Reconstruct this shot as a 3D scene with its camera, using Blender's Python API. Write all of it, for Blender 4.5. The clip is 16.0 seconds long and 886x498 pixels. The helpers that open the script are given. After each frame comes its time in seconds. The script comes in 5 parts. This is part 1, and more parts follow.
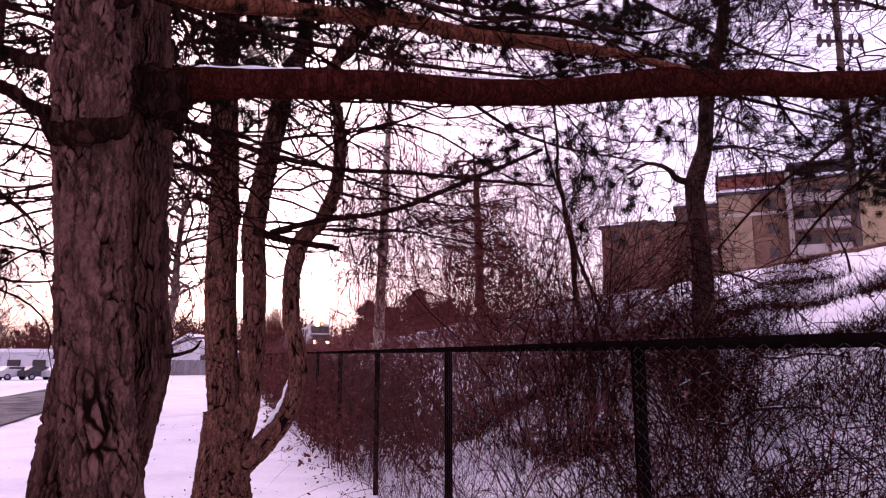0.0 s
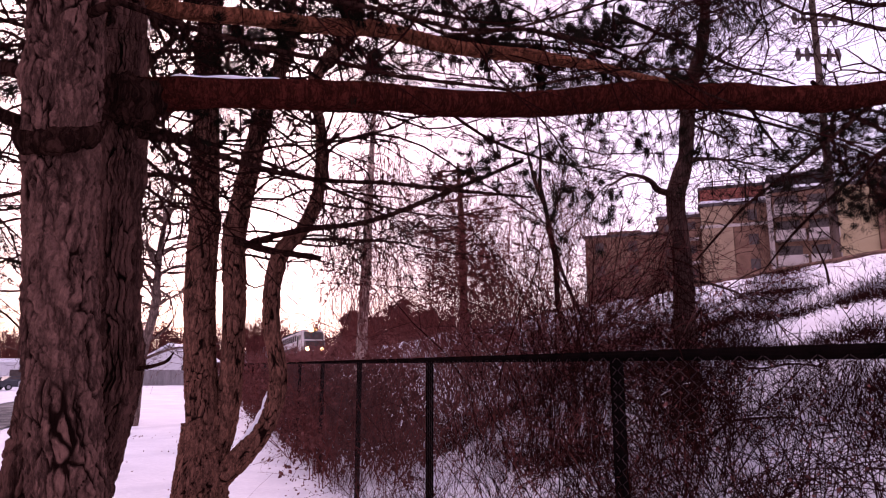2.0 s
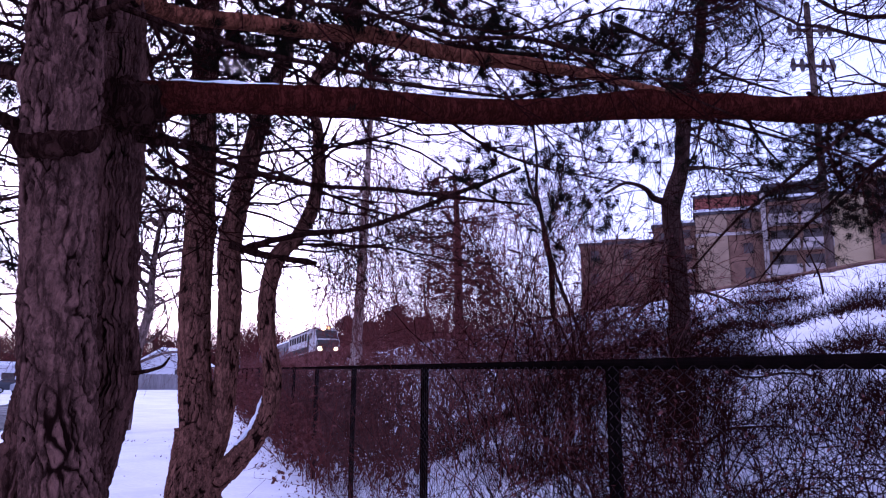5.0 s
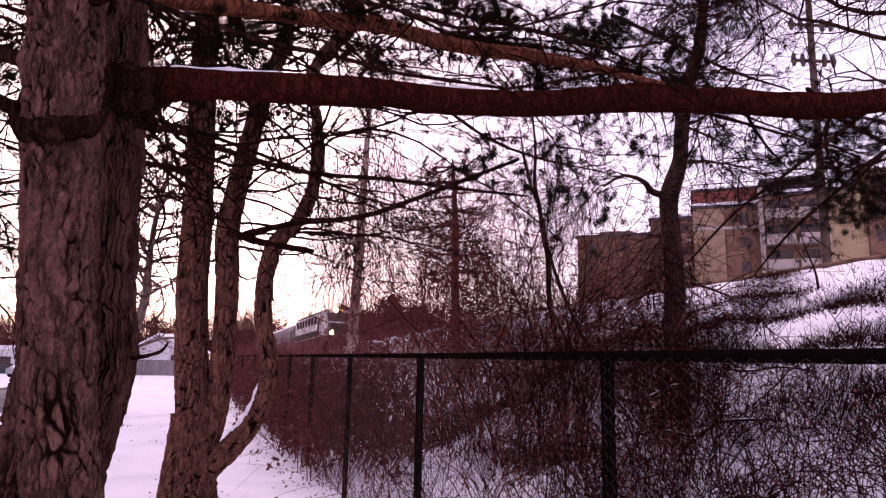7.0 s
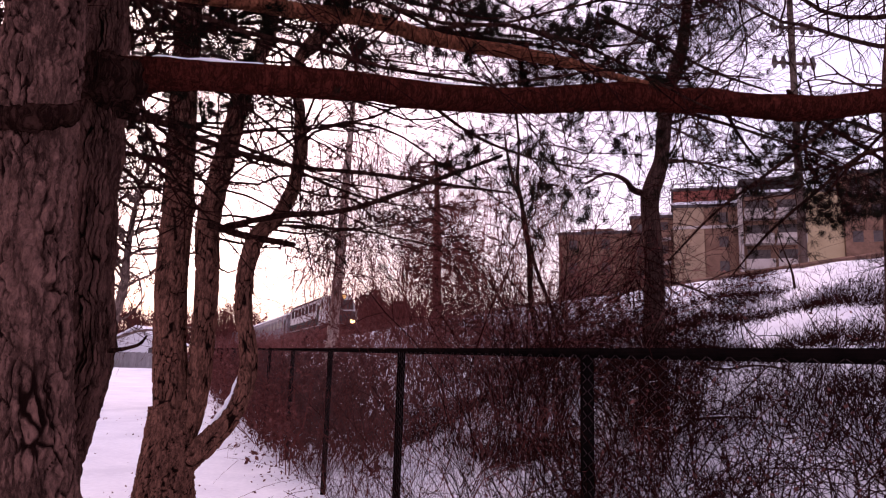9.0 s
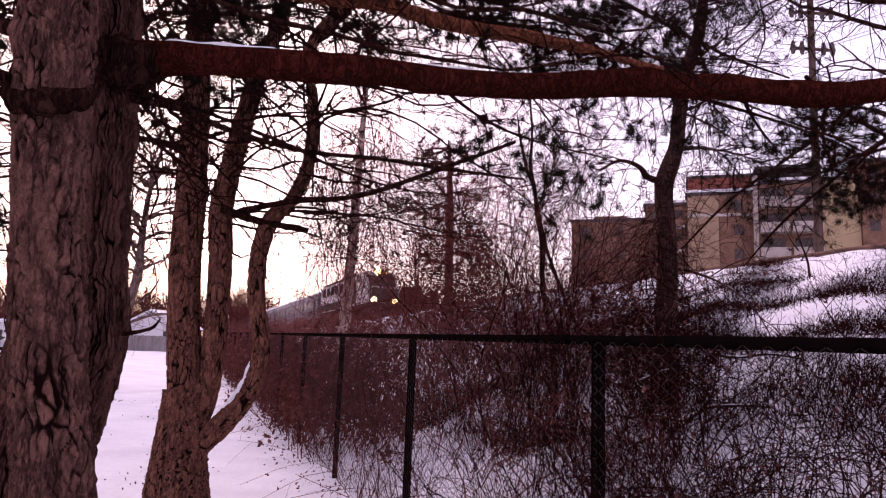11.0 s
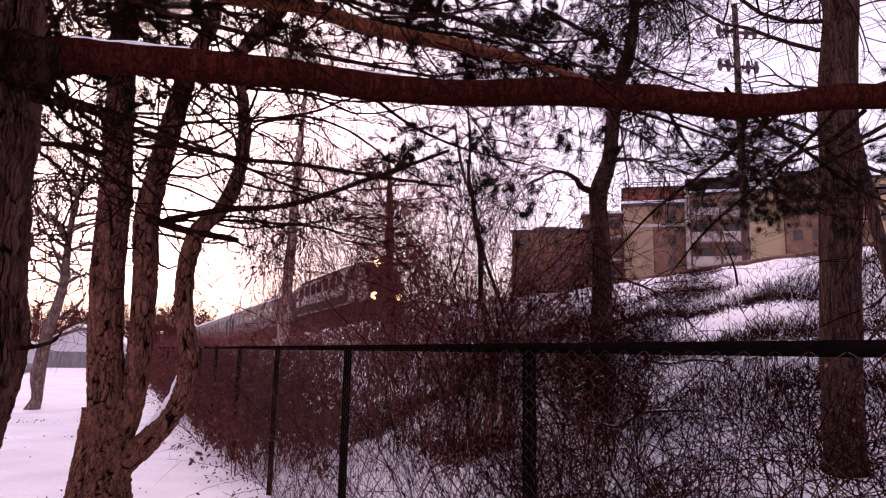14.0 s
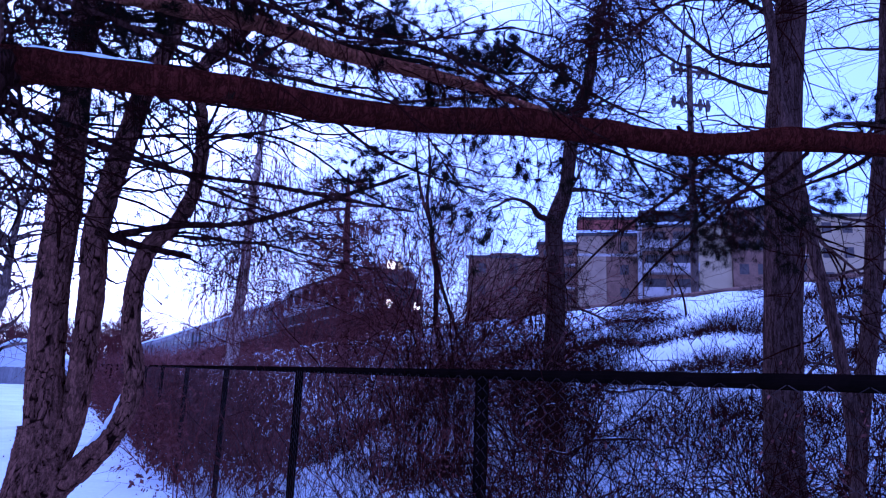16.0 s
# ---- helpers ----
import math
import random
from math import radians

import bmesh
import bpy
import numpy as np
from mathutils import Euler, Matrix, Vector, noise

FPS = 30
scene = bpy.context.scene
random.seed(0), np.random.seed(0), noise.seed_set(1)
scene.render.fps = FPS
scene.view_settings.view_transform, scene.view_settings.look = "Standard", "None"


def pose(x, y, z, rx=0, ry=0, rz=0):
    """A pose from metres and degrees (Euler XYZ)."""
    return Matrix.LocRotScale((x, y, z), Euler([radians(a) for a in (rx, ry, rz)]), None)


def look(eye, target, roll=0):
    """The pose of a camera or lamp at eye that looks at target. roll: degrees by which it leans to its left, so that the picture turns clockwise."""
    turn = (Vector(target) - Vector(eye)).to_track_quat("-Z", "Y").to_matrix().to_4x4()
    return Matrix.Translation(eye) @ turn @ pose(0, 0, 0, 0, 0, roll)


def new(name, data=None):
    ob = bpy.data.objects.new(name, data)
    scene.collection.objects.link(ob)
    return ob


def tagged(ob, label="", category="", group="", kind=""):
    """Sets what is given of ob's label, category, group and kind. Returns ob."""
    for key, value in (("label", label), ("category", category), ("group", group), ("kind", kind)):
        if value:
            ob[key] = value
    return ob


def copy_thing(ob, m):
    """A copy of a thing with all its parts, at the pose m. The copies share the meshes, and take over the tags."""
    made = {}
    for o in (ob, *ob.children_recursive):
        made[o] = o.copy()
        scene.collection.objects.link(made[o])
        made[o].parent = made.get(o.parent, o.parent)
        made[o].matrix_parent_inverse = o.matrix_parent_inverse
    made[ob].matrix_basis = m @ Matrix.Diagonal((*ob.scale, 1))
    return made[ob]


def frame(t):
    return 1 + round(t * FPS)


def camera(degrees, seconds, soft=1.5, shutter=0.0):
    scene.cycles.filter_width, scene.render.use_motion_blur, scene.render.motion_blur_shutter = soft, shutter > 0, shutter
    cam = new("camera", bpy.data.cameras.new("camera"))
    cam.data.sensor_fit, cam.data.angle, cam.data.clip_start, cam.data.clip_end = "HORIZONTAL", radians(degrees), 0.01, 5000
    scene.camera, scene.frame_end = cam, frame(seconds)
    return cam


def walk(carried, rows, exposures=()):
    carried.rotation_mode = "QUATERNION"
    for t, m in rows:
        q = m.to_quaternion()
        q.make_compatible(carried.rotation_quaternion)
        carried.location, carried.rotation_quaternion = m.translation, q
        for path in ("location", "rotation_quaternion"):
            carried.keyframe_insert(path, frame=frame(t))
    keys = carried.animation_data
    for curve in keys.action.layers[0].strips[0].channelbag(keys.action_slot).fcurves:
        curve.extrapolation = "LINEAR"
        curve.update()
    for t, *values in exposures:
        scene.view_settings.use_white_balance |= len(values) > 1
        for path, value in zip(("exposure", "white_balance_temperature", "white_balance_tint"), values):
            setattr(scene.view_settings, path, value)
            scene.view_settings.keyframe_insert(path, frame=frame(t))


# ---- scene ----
cam = camera(65.6, 16.0, soft=1.15, shutter=0.0)
PATH = [
    (0, pose(-0.000, 0.000, 1.700, 99.50, -0.00, -0.00)),
    (0.5, pose(0.022, 0.002, 1.703, 99.50, 0.47, -0.27)),
    (1, pose(0.021, 0.008, 1.706, 99.90, 0.44, -0.60)),
    (1.5, pose(0.023, 0.011, 1.707, 100.15, 0.18, -0.96)),
    (2, pose(0.024, 0.005, 1.707, 100.29, 0.03, -1.31)),
    (2.5, pose(0.021, 0.002, 1.708, 100.48, -0.20, -1.42)),
    (3, pose(0.021, -0.002, 1.709, 100.67, -0.16, -1.41)),
    (3.5, pose(0.025, -0.000, 1.709, 100.72, -0.08, -1.71)),
    (4, pose(0.023, 0.003, 1.707, 100.71, -0.15, -1.75)),
    (6.5, pose(0.012, -0.001, 1.712, 100.98, -0.89, -2.03)),
    (7, pose(0.014, -0.010, 1.707, 99.97, -1.17, -2.16)),
    (7.5, pose(0.005, -0.004, 1.712, 100.18, -1.93, -2.28)),
    (8, pose(0.006, -0.001, 1.711, 100.10, -1.96, -2.90)),
    (8.5, pose(0.008, -0.007, 1.711, 100.13, -1.78, -3.69)),
    (9, pose(0.011, -0.009, 1.709, 99.61, -1.69, -3.78)),
    (9.5, pose(0.014, -0.009, 1.709, 99.18, -1.64, -3.79)),
    (12, pose(0.013, -0.003, 1.708, 98.28, -2.54, -2.33)),
    (12.5, pose(0.012, -0.006, 1.709, 99.23, -2.80, -3.63)),
    (13, pose(0.012, -0.008, 1.710, 99.20, -2.74, -3.98)),
    (13.5, pose(0.025, -0.000, 1.711, 99.36, -2.32, -5.27)),
    (14, pose(0.074, 0.031, 1.705, 99.48, -1.22, -7.56)),
    (14.5, pose(0.089, 0.031, 1.700, 100.07, -1.24, -8.90)),
    (15, pose(0.079, 0.029, 1.705, 100.61, -1.67, -9.65)),
    (15.5, pose(0.068, 0.019, 1.708, 101.20, -2.12, -10.75)),
    (16, pose(0.068, 0.015, 1.708, 101.55, -2.37, -11.46)),
]
LOOKS = [
    (0.0, 0.18, 6500, 62), (1.0, 0.18, 6700, 60), (3.6, 0.18, 6500, 55), (4.0, 0.01, 4260, 46), (4.3, 0.01, 4160, 44), (5.3, 0.15, 5300, 50),
    (6.3, 0.18, 6450, 53), (7.0, 0.18, 6700, 57), (8.1, 0.18, 6700, 58), (8.5, 0.15, 5700, 54), (8.8, 0.15, 6650, 49), (11.8, 0.15, 6700, 49), (12.6, 0.15, 6750, 48), (13.4, 0.15, 6850, 53), (14.4, 0.15, 6850, 48), (15.1, 0.15, 6850, 48),
    (15.5, 0.07, 4560, 42), (16.0, -0.07, 3720, 45),
]
walk(cam, PATH, LOOKS)

# ---- world and light ----
world = bpy.data.worlds.new("dusk_sky")
scene.world = world
world.use_nodes = True
wn = world.node_tree
sky = wn.nodes.new("ShaderNodeTexSky")
sky.sky_type = "NISHITA"
sky.sun_disc = False
sky.sun_elevation = radians(32)
sky.sun_rotation = radians(-25)
sky.air_density, sky.dust_density, sky.ozone_density = 1.0, 4.0, 1.0
wn.nodes["Background"].inputs["Strength"].default_value = 0.15
veil = wn.nodes.new("ShaderNodeMix")  # thin pink-white cloud over the whole sky
veil.data_type, veil.blend_type = "RGBA", "ADD"
veil.inputs["Factor"].default_value = 1.0
wn.links.new(sky.outputs["Color"], veil.inputs["A"])
veil.inputs["B"].default_value = (3.85, 3.6, 3.6, 1)
wn.links.new(veil.outputs["Result"], wn.nodes["Background"].inputs["Color"])
sun_data = bpy.data.lights.new("sun", "SUN")
sun_data.energy, sun_data.angle, sun_data.color = 0.6, radians(20), (1.0, 0.86, 0.78)
sun = new("sun", sun_data)
sun.matrix_world = look((0, 0, 40), (0 + math.sin(radians(25)) * 90, -math.cos(radians(25)) * 90, 30))

rng = np.random.default_rng(7)


# ---- materials ----
def material(name, base, dark=None, scale=6.0, rough=0.8, bump=0.3, bump_scale=40.0, metal=0.0, stretch=(1, 1, 1), per=0.0, spec=0.0, coat=0.0):
    """A surface with stains at one scale and grain at another, and fine relief."""
    m = bpy.data.materials.new(name)
    m.use_nodes = True
    nt = m.node_tree
    b = nt.nodes["Principled BSDF"]
    N = nt.nodes.new
    L = nt.links.new
    dark = dark or tuple(c * 0.6 for c in base)
    co = N("ShaderNodeTexCoord")
    mp = N("ShaderNodeMapping")
    mp.inputs["Scale"].default_value = stretch
    L(co.outputs["Object"], mp.inputs["Vector"])
    n1 = N("ShaderNodeTexNoise")
    n1.inputs["Scale"].default_value, n1.inputs["Detail"].default_value = scale, 6
    n2 = N("ShaderNodeTexNoise")
    n2.inputs["Scale"].default_value, n2.inputs["Detail"].default_value = bump_scale, 5
    L(mp.outputs["Vector"], n1.inputs["Vector"])
    L(mp.outputs["Vector"], n2.inputs["Vector"])
    add = N("ShaderNodeMath")
    add.operation = "MULTIPLY_ADD"
    L(n2.outputs["Fac"], add.inputs[0])
    add.inputs[1].default_value = 0.5
    L(n1.outputs["Fac"], add.inputs[2])
    ramp = N("ShaderNodeValToRGB")
    ramp.color_ramp.elements[0].position, ramp.color_ramp.elements[1].position = 0.55, 0.95
    ramp.color_ramp.elements[0].color, ramp.color_ramp.elements[1].color = (*dark, 1), (*base, 1)
    L(add.outputs[0], ramp.inputs["Fac"])
    out = ramp.outputs["Color"]
    if per:
        oi, ge = N("ShaderNodeObjectInfo"), N("ShaderNodeNewGeometry")
        s = N("ShaderNodeMath")
        L(oi.outputs["Random"], s.inputs[0])
        L(ge.outputs["Random Per Island"], s.inputs[1])
        mr = N("ShaderNodeMapRange")
        mr.inputs["From Max"].default_value = 2.0
        mr.inputs["To Min"].default_value, mr.inputs["To Max"].default_value = 1 - per, 1 + per
        L(s.outputs[0], mr.inputs["Value"])
        hs = N("ShaderNodeHueSaturation")
        L(mr.outputs["Result"], hs.inputs["Value"])
        L(out, hs.inputs["Color"])
        out = hs.outputs["Color"]
    L(out, b.inputs["Base Color"])
    bp = N("ShaderNodeBump")
    bp.inputs["Strength"].default_value, bp.inputs["Distance"].default_value = bump, 0.01
    L(n2.outputs["Fac"], bp.inputs["Height"])
    L(bp.outputs["Normal"], b.inputs["Normal"])
    b.inputs["Roughness"].default_value, b.inputs["Metallic"].default_value = rough, metal
    b.inputs["Specular IOR Level"].default_value = spec
    b.inputs["Coat Weight"].default_value = coat
    return m


def bark_material(name, plate, fissure, scale, tall=0.22, depth=0.012, crack_low=0.45, furrow_low=0.2, plated=False):
    """Plated bark: tall cells with dark fissures between them, flaky grain on the plates."""
    m = bpy.data.materials.new(name)
    m.use_nodes = True
    nt = m.node_tree
    b = nt.nodes["Principled BSDF"]
    N, L = nt.nodes.new, nt.links.new
    co = N("ShaderNodeTexCoord")
    warp = N("ShaderNodeTexNoise")
    warp.inputs["Scale"].default_value, warp.inputs["Detail"].default_value = scale * 0.5, 5
    L(co.outputs["Object"], warp.inputs["Vector"])
    mixv = N("ShaderNodeVectorMath")
    mixv.operation = "MULTIPLY_ADD"
    L(warp.outputs["Color"], mixv.inputs[0])
    mixv.inputs[1].default_value = (1.1 / scale, 1.1 / scale, 0.6 / scale)
    L(co.outputs["Object"], mixv.inputs[2])
    mp = N("ShaderNodeMapping")
    mp.inputs["Scale"].default_value = (1, 1, tall)
    L(mixv.outputs["Vector"], mp.inputs["Vector"])
    vo = N("ShaderNodeTexVoronoi")
    vo.feature = "DISTANCE_TO_EDGE"
    vo.inputs["Scale"].default_value = scale
    L(mp.outputs["Vector"], vo.inputs["Vector"])
    crack = N("ShaderNodeMapRange")
    crack.inputs["From Max"].default_value = 0.06
    crack.inputs["To Min"].default_value = crack_low
    L(vo.outputs["Distance"], crack.inputs["Value"])
    lines = N("ShaderNodeTexNoise")
    lines.inputs["Scale"].default_value, lines.inputs["Detail"].default_value, lines.inputs["Roughness"].default_value = scale * 0.45, 5, 0.65
    tallmap = N("ShaderNodeMapping")
    tallmap.inputs["Scale"].default_value = (1, 1, tall * 0.5)
    L(mixv.outputs["Vector"], tallmap.inputs["Vector"])
    L(tallmap.outputs["Vector"], lines.inputs["Vector"])
    off = N("ShaderNodeMath")
    off.operation = "SUBTRACT"
    off.inputs[1].default_value = 0.5
    L(lines.outputs["Fac"], off.inputs[0])
    mag = N("ShaderNodeMath")
    mag.operation = "ABSOLUTE"
    L(off.outputs[0], mag.inputs[0])
    furrow = N("ShaderNodeMapRange")
    furrow.interpolation_type = "SMOOTHSTEP"
    furrow.inputs["From Max"].default_value = 0.06
    furrow.inputs["To Min"].default_value = furrow_low
    L(mag.outputs[0], furrow.inputs["Value"])
    edge = N("ShaderNodeMath")
    edge.operation = "MULTIPLY"
    L(crack.outputs["Result"], edge.inputs[0])
    L(furrow.outputs["Result"], edge.inputs[1])
    cell = N("ShaderNodeTexVoronoi")
    cell.inputs["Scale"].default_value = scale
    L(mp.outputs["Vector"], cell.inputs["Vector"])
    fine = N("ShaderNodeTexNoise")
    fine.inputs["Scale"].default_value, fine.inputs["Detail"].default_value, fine.inputs["Roughness"].default_value = scale * 2.4, 8, 0.7
    L(mp.outputs["Vector"], fine.inputs["Vector"])
    ramp = N("ShaderNodeValToRGB")
    ramp.color_ramp.elements[0].color = (*[c * 0.3 for c in plate], 1)
    ramp.color_ramp.elements[1].color = (*[min(1, c * 1.35) for c in plate], 1)
    ramp.color_ramp.elements[0].position, ramp.color_ramp.elements[1].position = 0.34, 0.72
    mixf = N("ShaderNodeMath")
    mixf.operation = "MULTIPLY_ADD"
    L(cell.outputs["Color"], mixf.inputs[0])
    mixf.inputs[1].default_value = 0.2
    half = N("ShaderNodeMath")
    half.operation = "MULTIPLY"
    half.inputs[1].default_value = 0.85
    L(fine.outputs["Fac"], half.inputs[0])
    L(half.outputs[0], mixf.inputs[2])
    L(mixf.outputs[0], ramp.inputs["Fac"])
    mix = N("ShaderNodeMix")
    mix.data_type = "RGBA"
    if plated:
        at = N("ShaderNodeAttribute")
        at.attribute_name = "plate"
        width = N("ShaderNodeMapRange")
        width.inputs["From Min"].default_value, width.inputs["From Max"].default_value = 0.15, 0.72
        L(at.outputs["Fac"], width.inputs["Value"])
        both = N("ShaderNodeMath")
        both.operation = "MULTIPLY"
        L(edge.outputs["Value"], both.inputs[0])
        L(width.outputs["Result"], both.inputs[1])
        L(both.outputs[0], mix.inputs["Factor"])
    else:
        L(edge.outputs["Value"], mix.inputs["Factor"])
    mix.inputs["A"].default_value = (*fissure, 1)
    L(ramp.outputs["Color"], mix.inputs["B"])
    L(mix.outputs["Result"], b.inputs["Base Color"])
    hsum = N("ShaderNodeMath")
    hsum.operation = "MULTIPLY_ADD"
    L(fine.outputs["Fac"], hsum.inputs[0])
    hsum.inputs[1].default_value = 0.8
    L(edge.outputs["Value"], hsum.inputs[2])
    bp = N("ShaderNodeBump")
    bp.inputs["Strength"].default_value, bp.inputs["Distance"].default_value = 1.0, depth
    L(hsum.outputs[0], bp.inputs["Height"])
    L(bp.outputs["Normal"], b.inputs["Normal"])
    b.inputs["Roughness"].default_value = 0.9
    b.inputs["Specular IOR Level"].default_value = 0.0
    return m


def glow(name, color, strength):
    m = bpy.data.materials.new(name)
    m.use_nodes = True
    b = m.node_tree.nodes["Principled BSDF"]
    b.inputs["Base Color"].default_value = (*color, 1)
    b.inputs["Emission Color"].default_value = (*color, 1)
    b.inputs["Emission Strength"].default_value = strength
    return m


SNOW = material("snow", (0.76, 0.77, 0.81), (0.62, 0.63, 0.68), 0.9, 0.6, 0.5, 14.0)
SNOW_DRY = material("crusted_snow", (0.86, 0.87, 0.9), (0.78, 0.79, 0.82), 8, 0.6, 0.4, 60.0)
ASPHALT = material("slushy_asphalt", (0.22, 0.21, 0.21), (0.06, 0.06, 0.06), 1.2, 0.55, 0.4, 20.0, stretch=(1, 1, 1))
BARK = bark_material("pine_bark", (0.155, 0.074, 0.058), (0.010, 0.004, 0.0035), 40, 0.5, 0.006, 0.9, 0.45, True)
# darker than BARK: the shade on the rear trunks is put into its colour
BARK_FURROW_SHADED = bark_material("furrowed_shaded_pine_bark", (0.11, 0.05, 0.039), (0.006, 0.0025, 0.002), 40, 0.25, 0.006, 0.9, 0.4, True)
BARK_LIMB = bark_material("pine_limb_bark", (0.07, 0.015, 0.0105), (0.018, 0.0045, 0.003), 60, 0.45, 0.006)
BARK_ORANGE = bark_material("orange_limb_bark", (0.27, 0.09, 0.048), (0.05, 0.016, 0.010), 60, 0.45, 0.006)
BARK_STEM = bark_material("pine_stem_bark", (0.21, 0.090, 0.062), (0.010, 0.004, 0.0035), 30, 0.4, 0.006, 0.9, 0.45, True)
BARK_GREY = bark_material("grey_bark", (0.04, 0.017, 0.013), (0.006, 0.002, 0.002), 30, 0.22, 0.008)
BARK_ASH = bark_material("ash_grey_bark", (0.10, 0.052, 0.043), (0.012, 0.006, 0.005), 44, 0.2, 0.008)
BARK_PALE = bark_material("pale_bark", (0.62, 0.46, 0.40), (0.18, 0.11, 0.09), 14, 0.5, 0.006)
BARK_DUSK = bark_material("dusky_grey_bark", (0.26, 0.175, 0.15), (0.07, 0.045, 0.04), 14, 0.5, 0.006)
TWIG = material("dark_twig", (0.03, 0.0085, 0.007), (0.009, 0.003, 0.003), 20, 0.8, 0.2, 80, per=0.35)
TWIG_RED = material("red_brown_twig", (0.165, 0.05, 0.042), (0.06, 0.018, 0.015), 14, 0.75, 0.2, 80, per=0.4)
TWIG_PALE = material("grey_twig", (0.10, 0.045, 0.036), (0.045, 0.02, 0.016), 14, 0.8, 0.2, 80, per=0.3)
SCRUB = material("scrub_twig", (0.24, 0.095, 0.085), (0.09, 0.035, 0.031), 8, 0.8, 0.2, 60, per=0.4)
LEAF = material("dry_leaf", (0.2, 0.078, 0.068), (0.085, 0.03, 0.027), 12, 0.8, 0.2, 60, per=0.4)
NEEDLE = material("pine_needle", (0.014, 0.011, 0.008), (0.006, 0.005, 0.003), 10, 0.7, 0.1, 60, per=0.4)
STEEL = material("black_coated_steel", (0.007, 0.004, 0.004), (0.003, 0.002, 0.002), 10, 0.9, 0.25, 90, spec=0.0)
WIRE = material("galvanised_wire", (0.085, 0.06, 0.057), (0.018, 0.013, 0.012), 5, 0.6, 0.1, 30)
WOOD_POLE = material("weathered_pole_wood", (0.11, 0.075, 0.065), (0.055, 0.036, 0.03), 3, 0.85, 0.4, 40, stretch=(1, 1, 0.1))
CERAMIC = material("insulator_ceramic", (0.12, 0.1, 0.1), (0.07, 0.06, 0.06), 8, 0.3, 0.05, 40)
BRICK = material("brown_brick", (0.215, 0.122, 0.085), (0.13, 0.07, 0.05), 1.1, 0.85, 0.3, 9)
BRICK_RED = material("red_brick", (0.30, 0.10, 0.075), (0.2, 0.068, 0.055), 0.5, 0.85, 0.3, 12)
TAN = material("tan_render", (0.33, 0.225, 0.15), (0.22, 0.145, 0.1), 0.6, 0.85, 0.2, 10)
YELLOW = material("yellow_render", (0.42, 0.31, 0.19), (0.33, 0.235, 0.14), 0.3, 0.85, 0.2, 10)
CONCRETE = material("pale_concrete", (0.44, 0.37, 0.34), (0.3, 0.245, 0.22), 0.8, 0.85, 0.2, 12)
ROOFING = material("dark_roofing", (0.10, 0.085, 0.085), (0.06, 0.05, 0.05), 1.0, 0.8, 0.2, 12)
PANE = material("window_glass", (0.09, 0.065, 0.06), (0.05, 0.036, 0.034), 2, 0.4, 0.0, 10, spec=0.2)
SIDING = material("white_siding", (0.72, 0.70, 0.71), (0.6, 0.58, 0.6), 1.5, 0.6, 0.15, 16, stretch=(1, 1, 8))
BOARD = material("grey_fence_board", (0.28, 0.25, 0.25), (0.17, 0.15, 0.15), 2, 0.85, 0.3, 16, stretch=(1, 1, 0.2), per=0.25)
LOCO = material("grey_white_loco_paint", (0.52, 0.48, 0.47), (0.4, 0.36, 0.35), 0.8, 0.45, 0.1, 12)
LOCO_DARK = material("dark_green_loco_paint", (0.06, 0.07, 0.065), (0.04, 0.045, 0.045), 0.8, 0.5, 0.1, 12)
UNDER = material("grimy_underframe", (0.05, 0.042, 0.04), (0.025, 0.02, 0.02), 2, 0.85, 0.3, 20)
COACH = material("dull_coach_steel", (0.2, 0.175, 0.19), (0.13, 0.115, 0.125), 0.8, 0.55, 0.1, 8, metal=0.1)
RAIL = material("rusty_rail", (0.16, 0.09, 0.07), (0.08, 0.05, 0.04), 3, 0.6, 0.2, 30, metal=0.4)
BALLAST = material("snowy_ballast", (0.5, 0.48, 0.5), (0.12, 0.1, 0.1), 3, 0.9, 0.6, 12)
LAMP_WARM = glow("headlight_lens", (1.0, 0.58, 0.2), 16)
LAMP_DIM = glow("dim_headlight_lens", (1.0, 0.55, 0.14), 1.2)
LAMP_BLDG = glow("yellow_lamp_lens", (1.0, 0.75, 0.2), 8)
TYRE = material("tyre_rubber", (0.03, 0.03, 0.03), (0.02, 0.02, 0.02), 8, 0.8, 0.1, 40)
RIM = material("wheel_rim", (0.4, 0.4, 0.42), (0.3, 0.3, 0.32), 8, 0.4, 0.05, 40, metal=0.8)
SPRUCE = material("dark_evergreen", (0.035, 0.05, 0.035), (0.02, 0.028, 0.02), 4, 0.7, 0.2, 30, per=0.4)


# ---- mesh helpers ----
def mesh_from(name, V, F, mat, smooth=False):
    """A mesh from arrays of vertices and of faces (all with the same number of corners)."""
    V, F = np.asarray(V, np.float32), np.asarray(F, np.int32)
    me = bpy.data.meshes.new(name)
    n = F.shape[1]
    me.vertices.add(len(V))
    me.vertices.foreach_set("co", V.ravel())
    me.loops.add(F.size)
    me.loops.foreach_set("vertex_index", F.ravel())
    me.polygons.add(len(F))
    me.polygons.foreach_set("loop_start", np.arange(0, F.size, n, dtype=np.int32))
    me.polygons.foreach_set("use_smooth", np.full(len(F), smooth))
    me.materials.append(mat)
    me.update(calc_edges=True)
    return me


def child(ob, parent):
    ob.parent = parent
    return ob


def part(name, bm, mat, parent, label=""):
    """Links a bmesh as one mesh object under a thing or a part."""
    me = bpy.data.meshes.new(name)
    bm.normal_update()
    bm.to_mesh(me)
    bm.free()
    me.materials.append(mat)
    ob = new(name, me)
    if parent:
        ob.parent = parent
    return tagged(ob, label)


def unit(v):
    return v / np.maximum(np.linalg.norm(v, axis=-1, keepdims=True), 1e-9)


